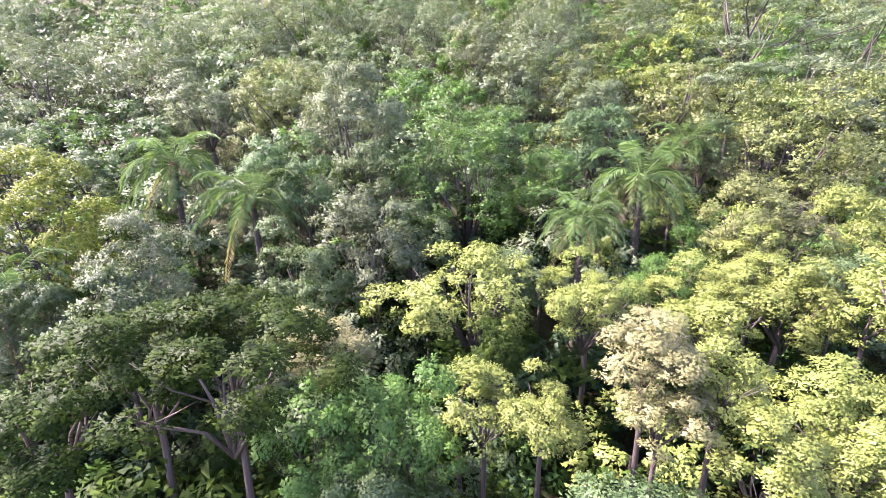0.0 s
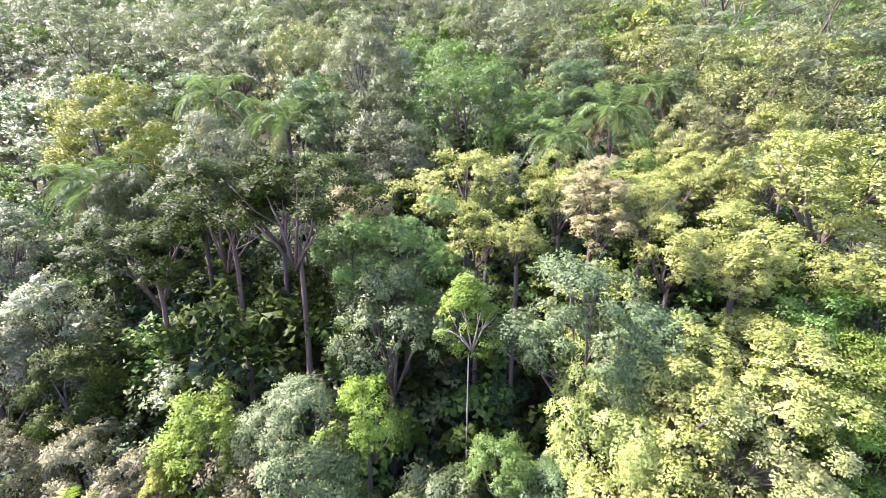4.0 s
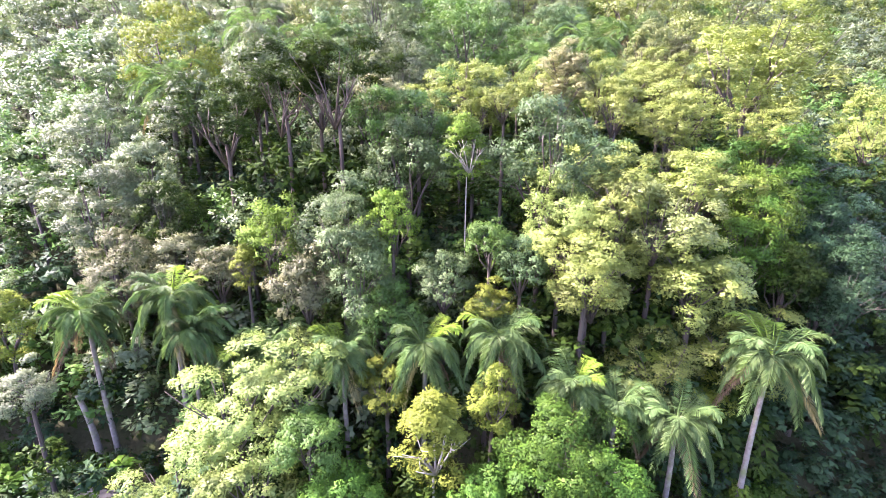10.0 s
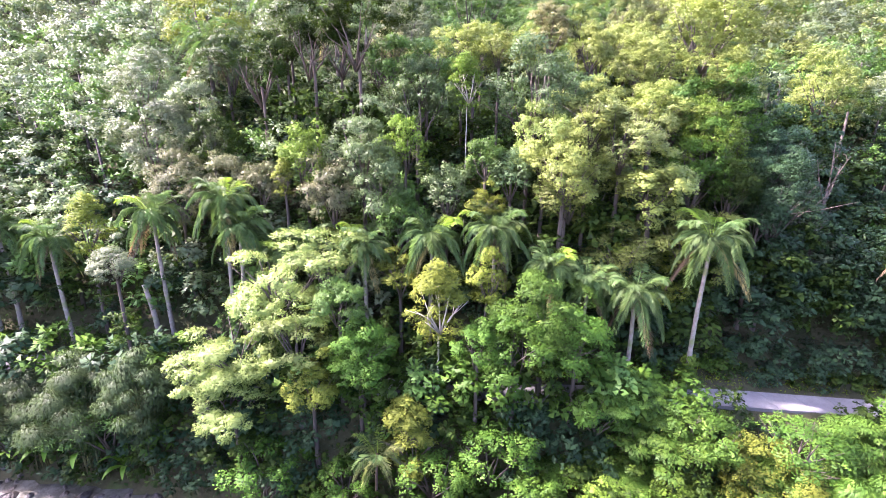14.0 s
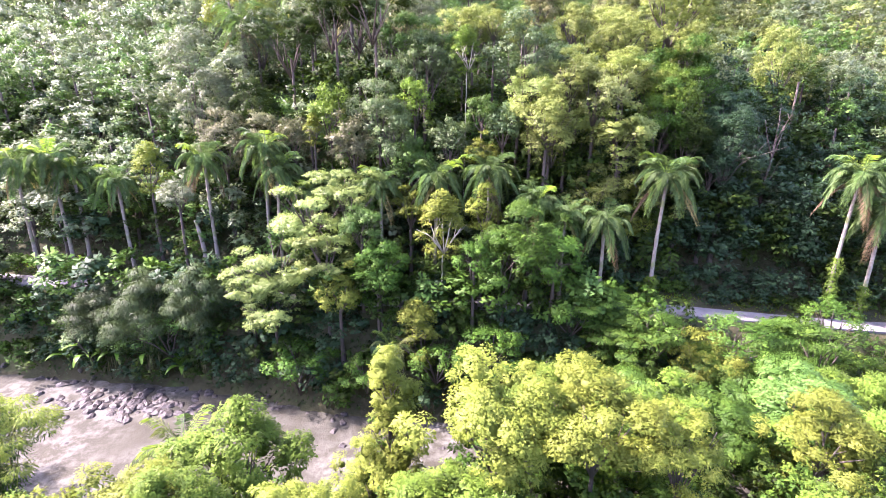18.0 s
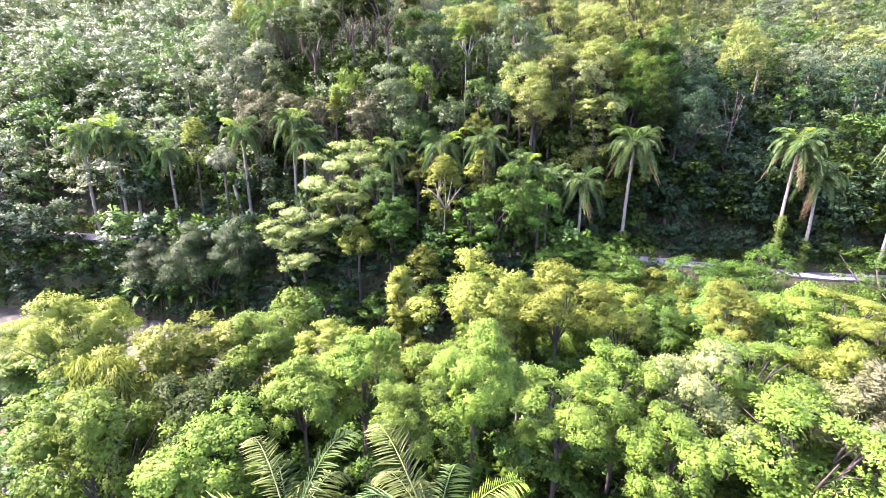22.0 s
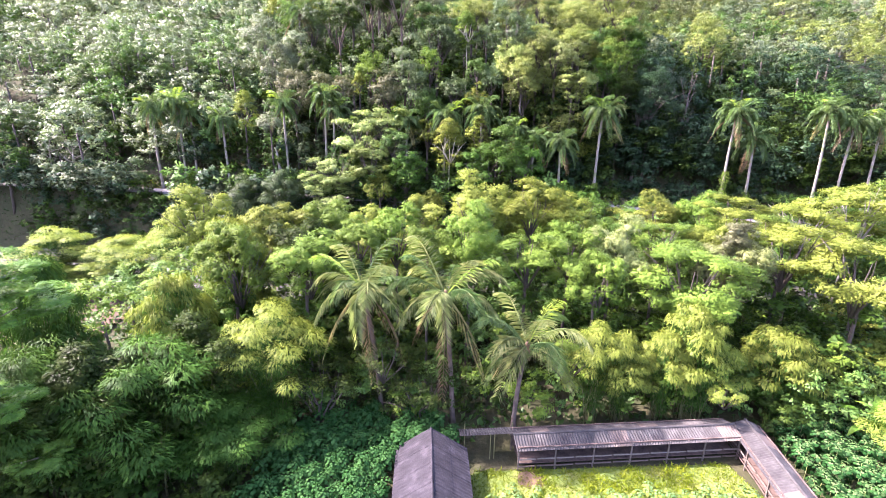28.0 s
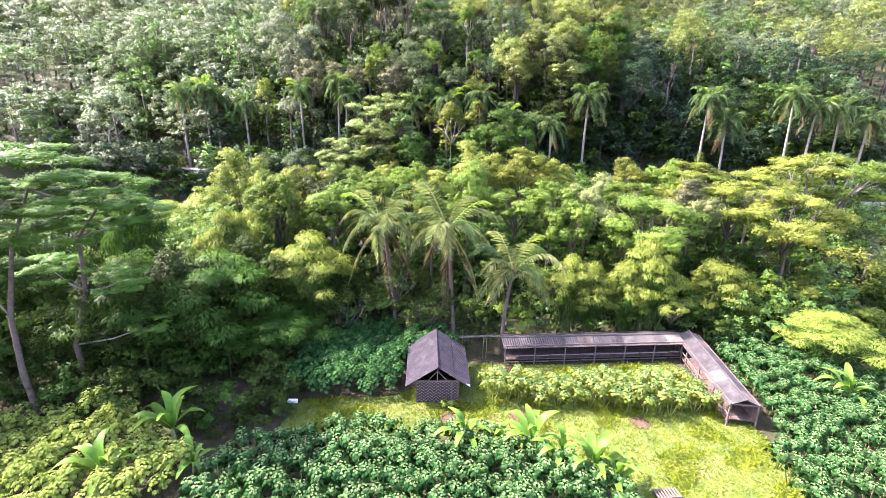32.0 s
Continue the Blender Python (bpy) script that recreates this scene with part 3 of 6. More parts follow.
def grow(kind, tint, x, y, z, radius, bark="dark", slim=1.0):
    """A tree whose crown has its middle at (x, y, z) and that radius; its trunk goes down to the land."""
    base = land_at(x, y) - 0.25
    grown.append((x, y, radius))
    if kind == "bamboo":
        want = max(z + radius * 0.2 - base, 2.5)
        r0, h0, leaf_me, culm_me = BAMBOO[pick.randrange(2) if radius < 3.0 else 2 + pick.randrange(2)]
        clump = tagged(new("bamboo_clump"), TINT[tint] + " bamboo clump with arching leafy culms", "bamboo", "bamboo clumps by the river")
        clump.matrix_basis = pose(x, y, base, 0, 0, pick.uniform(0, 360))
        sc = Matrix.Diagonal((0.92 * radius / r0, 0.92 * radius / r0, want / h0, 1))
        for cane in culm_me:
            child("cane", cane, clump, sc)
        # light and shade painted in: lower leaves dark, top leaves brighter
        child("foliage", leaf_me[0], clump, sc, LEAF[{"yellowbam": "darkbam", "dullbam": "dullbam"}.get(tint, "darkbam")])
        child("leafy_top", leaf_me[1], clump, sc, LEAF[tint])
        return clump
    stock = NEAR[kind] if y < -12 and kind in NEAR else CROWNS[kind]
    near = min(abs(math.log(s[0] / radius)) for s in stock)
    r0, crown_me, limb_me = pick.choice([s for s in stock if abs(math.log(s[0] / radius)) < near + 0.05])
    k = radius / r0 * (1.0 if kind in ("layered", "open") else 0.92)
    low = kind == "bush"
    foot = z - 0.9 * radius * (1.2 if kind == "tall" or (kind == "round" and y > 5) else 0.85)
    name = "bush" if low else "tree"
    group = "bushes on the banks" if low else "forest trees"
    tree = tagged(new(name), (TINT[tint] + " " + FORM[kind]) if low else TINT[tint] + " tree with a " + FORM[kind], name, group)
    tree.matrix_basis = pose(x, y, base, 0, 0, pick.uniform(0, 360))
    if low:
        foot = base + 0.3
        z = max(z, base + 0.5 * radius)
    h = max(foot - base, 0.5)
    w = (0.075 * radius ** 0.7 + 0.05) * slim * (0.7 if y < -12 else 1.0)
    if not low:
        child("trunk", TRUNKS[pick.randrange(5)], tree, Matrix.Diagonal((w, w, h + 0.25 * radius, 1)), BARK[bark])
    tall = pick.uniform(0.92, 1.1)
    if kind == "round":
        tall = pick.uniform(1.25, 1.5) if y > 5 else pick.uniform(1.0, 1.25)
    elif kind == "loose" and y < -12:
        tall = pick.uniform(0.95, 1.35)
    wide = pick.uniform(0.88, 1.12) if not low else 1.0
    m = Matrix.Translation((0, 0, z - base - (0.4 * radius if kind == "round" and y > 5 else 0.9 * radius * (tall - 1)))) @ pose(0, 0, 0, pick.uniform(-7, 7), pick.uniform(-7, 7), 0) @ Matrix.Diagonal((k * wide, k, k * tall, 1))
    child("branching", limb_me, tree, m, BARK[bark])
    child("crown", crown_me, tree, m, LEAF[tint])
    # dark-leaved fill paints the shade below the crown
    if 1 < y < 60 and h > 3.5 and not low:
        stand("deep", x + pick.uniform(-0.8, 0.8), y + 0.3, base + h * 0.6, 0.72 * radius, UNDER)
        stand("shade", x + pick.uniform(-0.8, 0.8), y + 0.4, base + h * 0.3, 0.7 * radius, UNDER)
    # likewise here: darker tints lower down imitate the thicket's shade
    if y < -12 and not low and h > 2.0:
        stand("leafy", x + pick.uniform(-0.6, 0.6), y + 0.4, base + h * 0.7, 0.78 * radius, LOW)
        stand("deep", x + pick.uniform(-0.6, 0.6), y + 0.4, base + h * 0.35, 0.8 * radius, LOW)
    return tree


def woods(name, label):
    for tint, crowns in pool.items():
        V, F, N, o = [], [], [], 0
        for x, y, z, radius, stock, which, turn, tall in crowns:
            r0, me = stock[which]
            v, w = np.empty(len(me.vertices) * 3, dtype=np.float32), np.empty(len(me.vertices) * 3, dtype=np.float32)
            f = np.empty(len(me.loops), dtype=np.int32)
            me.vertices.foreach_get("co", v)
            me.loops.foreach_get("vertex_index", f)
            me.attributes["custom_normal"].data.foreach_get("vector", w)
            v, w = v.reshape(-1, 3) * (radius / r0) * np.array([1, 1, tall]), w.reshape(-1, 3)
            c, sn = math.cos(turn), math.sin(turn)
            N.append(np.stack([w[:, 0] * c - w[:, 1] * sn, w[:, 0] * sn + w[:, 1] * c, w[:, 2]], 1))
            v = np.stack([v[:, 0] * c - v[:, 1] * sn + x, v[:, 0] * sn + v[:, 1] * c + y, v[:, 2] + z], 1)
            V.append(v)
            F.append(f.reshape(-1, 3) + o)
            o += len(v)
        tagged(new(name, fast_mesh(name, np.concatenate(V), np.concatenate(F), [LEAF[tint]], np.concatenate(N))), TINT[tint] + " " + label, "woods", kind="stuff")
    pool.clear()


def poles(name, spots, label):
    """The trunks under those crowns, as one mesh."""
    v, f = joined([tube([(x, y, a), (x + 0.2, y + 0.1, (a + b) / 2), (x, y, b)], [w, w * 0.8, w * 0.5], 5) for x, y, a, b, w in spots])
    tagged(new(name, mesh_of(name, v, f, [BARK["dark"]], smooth=True)), label, "trunks", kind="stuff")


# ---- palms ----
def frond_mesh(name, length, rise, droop, pairs, leaflet, hang, seed, width=0.075):
    """A feather frond along +x from the origin: an arched midrib and two rows of leaflets."""
    r = np.random.default_rng(seed)
    t = np.linspace(0, 1, 11)
    rib = np.stack([length * (t - 0.12 * droop * t ** 3), 0 * t, length * (rise * t - droop * t ** 2.1)], 1)
    v, f = tube(rib, np.linspace(0.045, 0.008, 11), 4)
    f = [tuple(q) for q in f]
    ft = []
    for q in f:
        for i in range(1, len(q) - 1):
            ft.append((q[0], q[i], q[i + 1]))
    s = np.repeat(np.linspace(0.14, 0.99, pairs), 2)
    side = np.tile([1.0, -1.0], pairs)
    p = np.stack([np.interp(s, t, rib[:, 0]), 0 * s, np.interp(s, t, rib[:, 2])], 1)
    tangent = unit(np.stack([np.gradient(rib[:, 0]), 0 * t, np.gradient(rib[:, 2])], 1))
    tg = np.stack([np.interp(s, t, tangent[:, 0]), 0 * s, np.interp(s, t, tangent[:, 2])], 1)
    ll = leaflet * (0.45 + 0.75 * np.sin(np.pi * (0.1 + 0.85 * s))) * r.uniform(0.85, 1.15, len(s))
    axis = tg * 0.55 + np.stack([0 * s, side, 0 * s], 1) * 0.8 + np.stack([0 * s, 0 * s, -hang + r.normal(0, 0.16, len(s))], 1)
    lv, lf = leaf_quads(p, axis, np.tile([0, 0, 1.0], (len(s), 1)) + r.normal(0, 0.2, (len(s), 3)), ll, width, 0.3, hang * 0.45)
    o = len(v)
    return fast_mesh(name, np.concatenate([np.array(v), lv]), np.concatenate([np.array(ft), lf + o]), [LEAF["palm"]])


FRONDS = {
    "royal": [frond_mesh("frond", 2.9, 1.75, 1.15, 46, 0.62, 0.2, 1, 0.06), frond_mesh("frond", 3.2, 1.2, 1.3, 48, 0.68, 0.4, 2, 0.06),
              frond_mesh("frond", 3.2, 0.6, 1.35, 48, 0.68, 0.55, 3, 0.06), frond_mesh("frond", 2.8, -0.3, 1.1, 40, 0.6, 0.5, 4, 0.06)],
    "oil": [frond_mesh("frond", 4.4, 1.5, 1.1, 36, 0.85, 0.2, 5), frond_mesh("frond", 4.8, 0.9, 1.1, 36, 0.9, 0.25, 6),
            frond_mesh("frond", 4.6, 0.35, 0.95, 36, 0.9, 0.3, 7), frond_mesh("frond", 3.8, -0.4, 0.8, 30, 0.7, 0.4, 8)],
    "coconut": [frond_mesh("frond", 4.0, 1.7, 1.0, 34, 0.8, 0.3, 9, 0.05), frond_mesh("frond", 4.4, 1.15, 1.05, 40, 0.85, 0.38, 10, 0.05),
                frond_mesh("frond", 4.3, 0.6, 1.0, 40, 0.85, 0.5, 11, 0.05), frond_mesh("frond", 3.6, -0.7, 0.8, 28, 0.7, 0.5, 12, 0.05)]}


def palm_trunk(height, thick, lean, seed, swell=1.0):
    r = np.random.default_rng(seed)
    n = 22
    t = np.linspace(0, 1, n)
    rad = thick * (1.0 - 0.32 * t + 0.35 * np.exp(-t * 14)) * (1 + 0.05 * (np.arange(n) % 2)) * (1 + (swell - 1) * np.exp(-((t - 0.45) / 0.25) ** 2))
    v, f = tube([(lean * s ** 1.7, 0.12 * math.sin(3 * s), height * s) for s in t], rad, 9)
    return mesh_of("trunk", v, f, [BARK["palm"]], smooth=True)


def palm(x, y, head, style, size=1.0, lean=0.0, thick=0.24, fresh=2, dead=1, tilt_to=0.0, group="palms along the road", climber=0.0):
    base = land_at(x, y) - 0.2
    h = max(head - base, 1.2)
    label = {"royal": "tall pale-trunked feather palm with a drooping green crown", "oil": "thick palm with long arching feathery fronds",
             "coconut": "coconut palm with long sun-bleached drooping fronds"}[style]
    p = tagged(new("palm_tree"), label, "palm", group)
    p.matrix_basis = pose(x, y, base, 0, 0, tilt_to)
    child("trunk", palm_trunk(h, thick, lean, int(abs(x * 7 + y * 3))), p, None, BARK["palm"] if style == "royal" else BARK["dark"] if style == "oil" else BARK["brown"])
    top = Vector((lean, 0.02, h))
    rp = random.Random(int(x * 31 + y * 17))
    if style == "royal":
        v, f = tube([(0, 0, -1.0), (0, 0, -0.55), (0, 0, 0.1), (0, 0, 0.35)], [thick * 0.72, thick * 0.8, thick * 0.55, 0.05], 8)
        child("crownshaft", mesh_of("crownshaft", v, f, [BARK["stem"]], smooth=True), p, Matrix.Translation(top), BARK["husk"] if dead > 2 else BARK["stem"])
    else:
        v, f = tube([(0, 0, -0.7), (0, 0, -0.2), (0, 0, 0.25), (0, 0, 0.45)], [thick * 0.8, thick * 1.35, thick * 1.1, 0.06], 8)
        child("crownshaft", mesh_of("crownshaft", v, f, [BARK["husk"]], smooth=True), p, Matrix.Translation(top))
    stock = FRONDS[style]
    plan = [(0, 8 if style != "coconut" else 4), (1, 9 if style != "coconut" else 6), (2, 7 if style != "coconut" else 6), (3, 1 + min(dead, 2))]
    for level, count in plan:
        for i in range(count):
            a = 360 * (i + rp.uniform(-0.25, 0.25)) / count + level * 31
            tone = "coconut" if style == "coconut" and (level == 2 or i % 2) else "palm"
            if level == 0 and i < fresh:
                tone = "palm_young"
            if level == 3:
                tone = "palm_dead" if i < dead else "palm_old"
            k = size * rp.uniform(0.88, 1.1)
            child("frond", stock[level], p, Matrix.Translation(top) @ pose(0, 0, 0, rp.uniform(-14, 14), rp.uniform(-9, 9), a) @ Matrix.Diagonal((k, k, k, 1)), LEAF[tone])
    if climber:
        r = np.random.default_rng(int(x * 10))
        n = 1500
        t, a = r.uniform(0, 1, n) ** 1.3, r.uniform(0, 6.283, n)
        out = np.stack([np.cos(a), np.sin(a), 0 * a], 1)
        puff = thick + (0.28 + 0.22 * np.sin(t * 17)) * r.uniform(0.3, 1, n)
        q = out * puff[:, None] + np.stack([lean * (t * climber / h) ** 1.7, 0 * t, 0.2 + t * climber], 1)
        v, f = leaf_quads(q, out * 0.5 + np.array([0, 0, -0.6]) + r.normal(0, 0.3, (n, 3)), out + np.array([0, 0, 0.4]), 0.22, 0.15)
        child("climber", fast_mesh("climber", v, f, [LEAF["bright"]]), p, None, None, "green leafy creeper on the trunk")
    if style == "coconut":
        for i in range(4):
            a = i * 1.5
            bm = bmesh.new()
            bmesh.ops.create_icosphere(bm, subdivisions=2, radius=0.15, matrix=Matrix.Diagonal((1, 1, 1.25, 1)))
            me = bpy.data.meshes.new("coconut")
            bm.to_mesh(me)
            bm.free()
            me.materials.append(BARK["stem"])
            child("coconut", me, p, Matrix.Translation(top + Vector((0.3 * math.cos(a), 0.3 * math.sin(a), -0.35))))
    return p




# the planted row along the road, the hill's palms and the coconut palms by the farm
for x, y, head, size, fresh, dead in (
        (-25.1, 10.5, 21.3, 1.0, 3, 3), (-19.1, 9.8, 22.6, 1.0, 3, 1), (-17.6, 9.0, 20.4, 1.0, 2, 1), (-14.0, 9.0, 18.2, 0.9, 2, 0), (-12.0, 9.6, 18.9, 0.9, 0, 1),
        (-6.5, 7.0, 19.3, 0.95, 2, 0), (-1.1, 6.5, 20.0, 1.05, 3, 1), (4.5, 5.5, 20.8, 1.1, 1, 1), (8.6, 3.5, 18.4, 0.9, 3, 1), (11.7, 2.8, 17.0, 0.9, 0, 2),
        (15.3, 1.8, 16.6, 1.0, 0, 3), (20.7, 1.6, 21.0, 1.15, 3, 1), (-45.3, 12.0, 20.5, 1.0, 2, 1), (-41.6, 12.0, 21.2, 1.0, 2, 1), (-40.2, 12.6, 19.6, 1.0, 1, 1),
        (-34.5, 11.0, 19.0, 0.9, 1, 1), (39.8, 1.0, 21.2, 1.05, 2, 3), (43.2, 0.6, 17.6, 1.1, 1, 1), (53.9, 1.0, 21.6, 1.0, 1, 1), (57.2, 0.6, 20.2, 1.0, 1, 3),
        (62.0, 0.6, 20.0, 1.0, 2, 1), (66.8, 0.8, 18.6, 1.0, 1, 1)):
    palm(x, y, head, "royal", size, 0.25, 0.205, fresh, dead, (x * 37) % 360, climber={39.8: 6.5, 43.2: 4.0, 20.7: 3.0}.get(x, 0.0))
for x, y, head, size in ((-12.6, 41.5, 41.6, 1.15), (-21.6, 47.5, 44.0, 1.1), (15.3, 37.1, 40.2, 0.9), (23.0, 42.2, 42.8, 1.25), (-26.5, 31.4, 36.6, 1.0), (32.0, 50.6, 45.6, 0.9)):
    palm(x, y, head + 1.4, "oil", size, 0.3, 0.34, 0, 2, (x * 37) % 360, "palms in the hillside forest")
palm(-7.9, -36.9, 9.8, "coconut", 0.9, 1.0, 0.17, 1, 2, 200, "coconut palms by the farm")
palm(-3.0, -37.2, 9.5, "coconut", 0.98, -0.8, 0.17, 1, 2, 30, "coconut palms by the farm")
palm(0.9, -38.6, 6.3, "coconut", 0.95, 0.6, 0.17, 1, 0, 10, "coconut palms by the farm")
palm(-5.4, -2.6, 5.8, "coconut", 0.55, 0.1, 0.12, 2, 0, 70, "coconut palms by the river")
palm(-19.0, -14.0, 5.0, "coconut", 0.75, 0.1, 0.12, 3, 0, 70, "coconut palms by the river")

# the broken palm trunk beside the row
stump = tagged(new("palm_stump"), "bare broken pale palm trunk without a crown", "palm trunk")
stump.matrix_basis = pose(-26.2, 10.0, land_at(-26.2, 10.0) - 0.2)
child("trunk", palm_trunk(6.2, 0.26, -0.6, 5), stump)

# ---- farm ----
def roof_sheet(name, a, b, c, d, waves, depth, mat, parent, thick=0.02):
    """A wavy sheet over the corners a-b (eave) and d-c (ridge), with its waves running up the slope."""
    n = waves * 4
    v, f = [], []
    a, b, c, d = (Vector(q) for q in (a, b, c, d))
    up = (b - a).cross(d - a).normalized()
    if up.z < 0:
        up = -up
    for low in (0, 1):
        for i in range(n + 1):
            u = i / n
            w = up * (depth * math.sin(u * waves * 2 * math.pi) - low * thick)
            v.append(a.lerp(b, u) + w)
            v.append(d.lerp(c, u) + w)
    o = 2 * (n + 1)
    for i in range(n):
        f.append((2 * i, 2 * i + 2, 2 * i + 3, 2 * i + 1))
        f.append((o + 2 * i, o + 2 * i + 1, o + 2 * i + 3, o + 2 * i + 2))
        f.append((2 * i, o + 2 * i, o + 2 * i + 2, 2 * i + 2))
        f.append((2 * i + 1, 2 * i + 3, o + 2 * i + 3, o + 2 * i + 1))
    return child(name, mesh_of(name, v, f, [mat]), parent)


def build_hut():
    hut = tagged(new("hut"), "small hut with woven bamboo walls and a dark gabled sheet roof", "hut")
    hut.matrix_basis = pose(-4.75, -44.1, 0, 0, 0, -1.5)
    hw, y0, y1, eave, ridge = 1.35, -2.35, 2.2, 1.55, 2.85
    # walls of plaited strips: pale and dark slats alternate over a dark backing
    for name, a, b in (("wall_front", (-hw, y0), (hw, y0)), ("wall_back", (hw, y1), (-hw, y1)), ("wall_left", (-hw, y1), (-hw, y0)), ("wall_right", (hw, y0), (hw, y1))):
        L = math.dist(a, b)
        wall = child(name, mesh_of(name, *box_piece(0, 0, 0.78, L, 0.05, 1.56), [WEAVE_B]), hut,
                     Matrix.Translation(((a[0] + b[0]) / 2, (a[1] + b[1]) / 2, 0)) @ pose(0, 0, 0, 0, 0, math.degrees(math.atan2(b[1] - a[1], b[0] - a[0]))))
        cols, rows = int(L / 0.135), 14
        strip = mesh_of("strip", *box_piece(0, 0, 0, 0.12, 0.016, 0.048), [WEAVE_A])
        strip.materials[0] = WEAVE_A
        for i in range(cols):
            for j in range(rows):
                if (i + j) % 2 == 0 and name in ("wall_front", "wall_right"):
                    child("strip", strip, wall, pose(-L / 2 + (i + 0.5) * L / cols, -0.032, 0.12 + j * 0.105, 0, 32 if (i // 2) % 2 else -32, 0))
    for x in (-hw, hw):
        for y in (y0, y1):
            beam("post", (x, y, 0), (x, y, 1.6), 0.11, 0.11, DARK_WOOD, hut)
    beam("post", (0.95, y0 - 0.05, 0), (0.95, y0 - 0.05, 1.56), 0.07, 0.07, WOOD, hut)
    for y in (y0 - 0.05, y1):
        beam("tie_beam", (-hw - 0.1, y, 1.6), (hw + 0.1, y, 1.6), 0.08, 0.1, WOOD, hut)
        beam("king_post", (0, y, 1.62), (0, y, ridge - 0.1), 0.08, 0.08, WOOD, hut)
        for s in (-1, 1):
            beam("rafter", (s * 2.0, y, eave - 0.08), (0, y, ridge - 0.08), 0.07, 0.09, WOOD, hut)
            beam("brace", (s * 0.6, y, 1.65), (0.02 * s, y, 2.3), 0.05, 0.06, WOOD, hut)
    for s, hang in ((-1, 2.05), (1, 2.15)):
        low = eave if s < 0 else eave - 0.12
        ys = np.linspace(y0 - 0.55, y1 + 0.35, 5)
        for i in range(4):
            for j in range(2):
                u0, u1 = j / 2, (j + 1) / 2 + (0.04 if j == 0 else 0)
                q = [(s * hang * (1 - u), yy, low + (ridge - low) * u + 0.012 * i + 0.022 * j) for u, yy in ((u0, ys[i] - 0.05), (u0, ys[i + 1]), (u1, ys[i + 1]), (u1, ys[i] - 0.05))]
                roof_sheet("roof_sheet", *q, 6, 0.012, FELT, hut)
    v, f = tube([(0, y0 - 0.62, ridge + 0.03), (0, y1 + 0.4, ridge + 0.03)], [0.06, 0.06], 6)
    child("ridge_cap", mesh_of("ridge_cap", v, f, [FELT]), hut)
    beam("patch", (1.75, y0 - 0.5, 1.66), (2.05, y0 - 0.42, 1.5), 0.2, 0.02, WHITE, hut)


def build_shed(name, label, a, b, half, ridge, eave, parts, rails):
    """A long low animal shed along a-b: corrugated sheets on posts, with feeding rails."""
    a, b = Vector((*a, 0)), Vector((*b, 0))
    d = b - a
    L = d.length
    shed = tagged(new(name), label, "shed", "goat sheds")
    shed.matrix_basis = Matrix.Translation(a) @ pose(0, 0, 0, 0, 0, math.degrees(math.atan2(d.y, d.x)))
    n = parts
    step = L / n
    for s in (-1, 1):
        for i in range(n):
            x0, x1 = i * step - 0.06, (i + 1) * step
            k = 0.012 * (i % 2)
            roof_sheet("roof_sheet", (x0, s * half, eave + k), (x1, s * half, eave + k), (x1, 0, ridge + k), (x0, 0, ridge + k), 7, 0.032,
                       ASBESTOS if (i * 5 + s) % 6 else RUST, shed)
    v, f = tube([(-0.1, 0, ridge + 0.03), (L + 0.05, 0, ridge + 0.03)], [0.07, 0.07], 6)
    child("ridge_cap", mesh_of("ridge_cap", v, f, [ASBESTOS]), shed)
    for i in range(n + 1):
        x = min(max(i * step, 0.1), L - 0.1)
        for s in (-0.82, 0.82) if i % 2 == 0 else ():
            beam("post", (x, s * half, 0), (x, s * half, eave + 0.12), 0.08, 0.08, WOOD, shed)
        beam("tie_beam", (x, -half * 0.9, eave + 0.06), (x, half * 0.9, eave + 0.06), 0.06, 0.08, WOOD, shed)
    for s in (-0.82, 0.82):
        beam("plate", (0, s * half, eave + 0.1), (L, s * half, eave + 0.1), 0.07, 0.09, DARK_WOOD, shed)
    for z, y, mat in rails:
        for i in range(n):
            beam("rail", (i * step + 0.08, y, z + 0.02 * (i % 2)), ((i + 1) * step - 0.05, y, z), 0.05, 0.075, mat, shed)
    beam("floor_slats", (0.2, 0, 0.42), (L - 0.2, 0, 0.42), half * 1.5, 0.06, DARK_WOOD, shed)
    beam("back_wall", (0.1, half * 0.8 * (-1 if rails[0][1] > 0 else 1), 0.75), (L - 0.1, half * 0.8 * (-1 if rails[0][1] > 0 else 1), 0.75), 0.05, 0.9, DARK_WOOD, shed)
    return shed


build_hut()
build_shed("goat_shed", "long low open shed with a weathered corrugated roof and timber rails", (0.4, -41.0), (14.6, -40.6), 1.1, 1.86, 1.52, 12,
           [(0.78, -0.92, PALE_WOOD), (0.3, -0.95, RUST)])
build_shed("goat_shed", "low shed wing with a grey corrugated roof, open at its end", (15.6, -40.3), (13.75, -49.7), 1.0, 1.95, 1.5, 8,
           [(0.85, -0.86, WOOD), (0.4, -0.86, DARK_WOOD)])
lean_to = tagged(new("lean_to_roof"), "narrow pale sheet roof on thin bamboo posts beside the long shed", "roof")
lean_to.matrix_basis = Matrix.Translation((-2.6, -40.4, 0))
roof_sheet("roof_sheet", (-0.3, -0.65, 1.9), (3.0, -0.62, 1.96), (3.0, 0.5, 1.55), (-0.3, 0.5, 1.5), 20, 0.02, ASBESTOS, lean_to)
for x in (1.6, 1.85):
    beam("post", (x, -0.45, 0), (x, -0.45, 1.8), 0.05, 0.05, BARK["culm"], lean_to)
beam("post", (3.1, 0.4, 0), (3.1, 0.4, 1.95), 0.05, 0.05, BARK["culm"], lean_to)
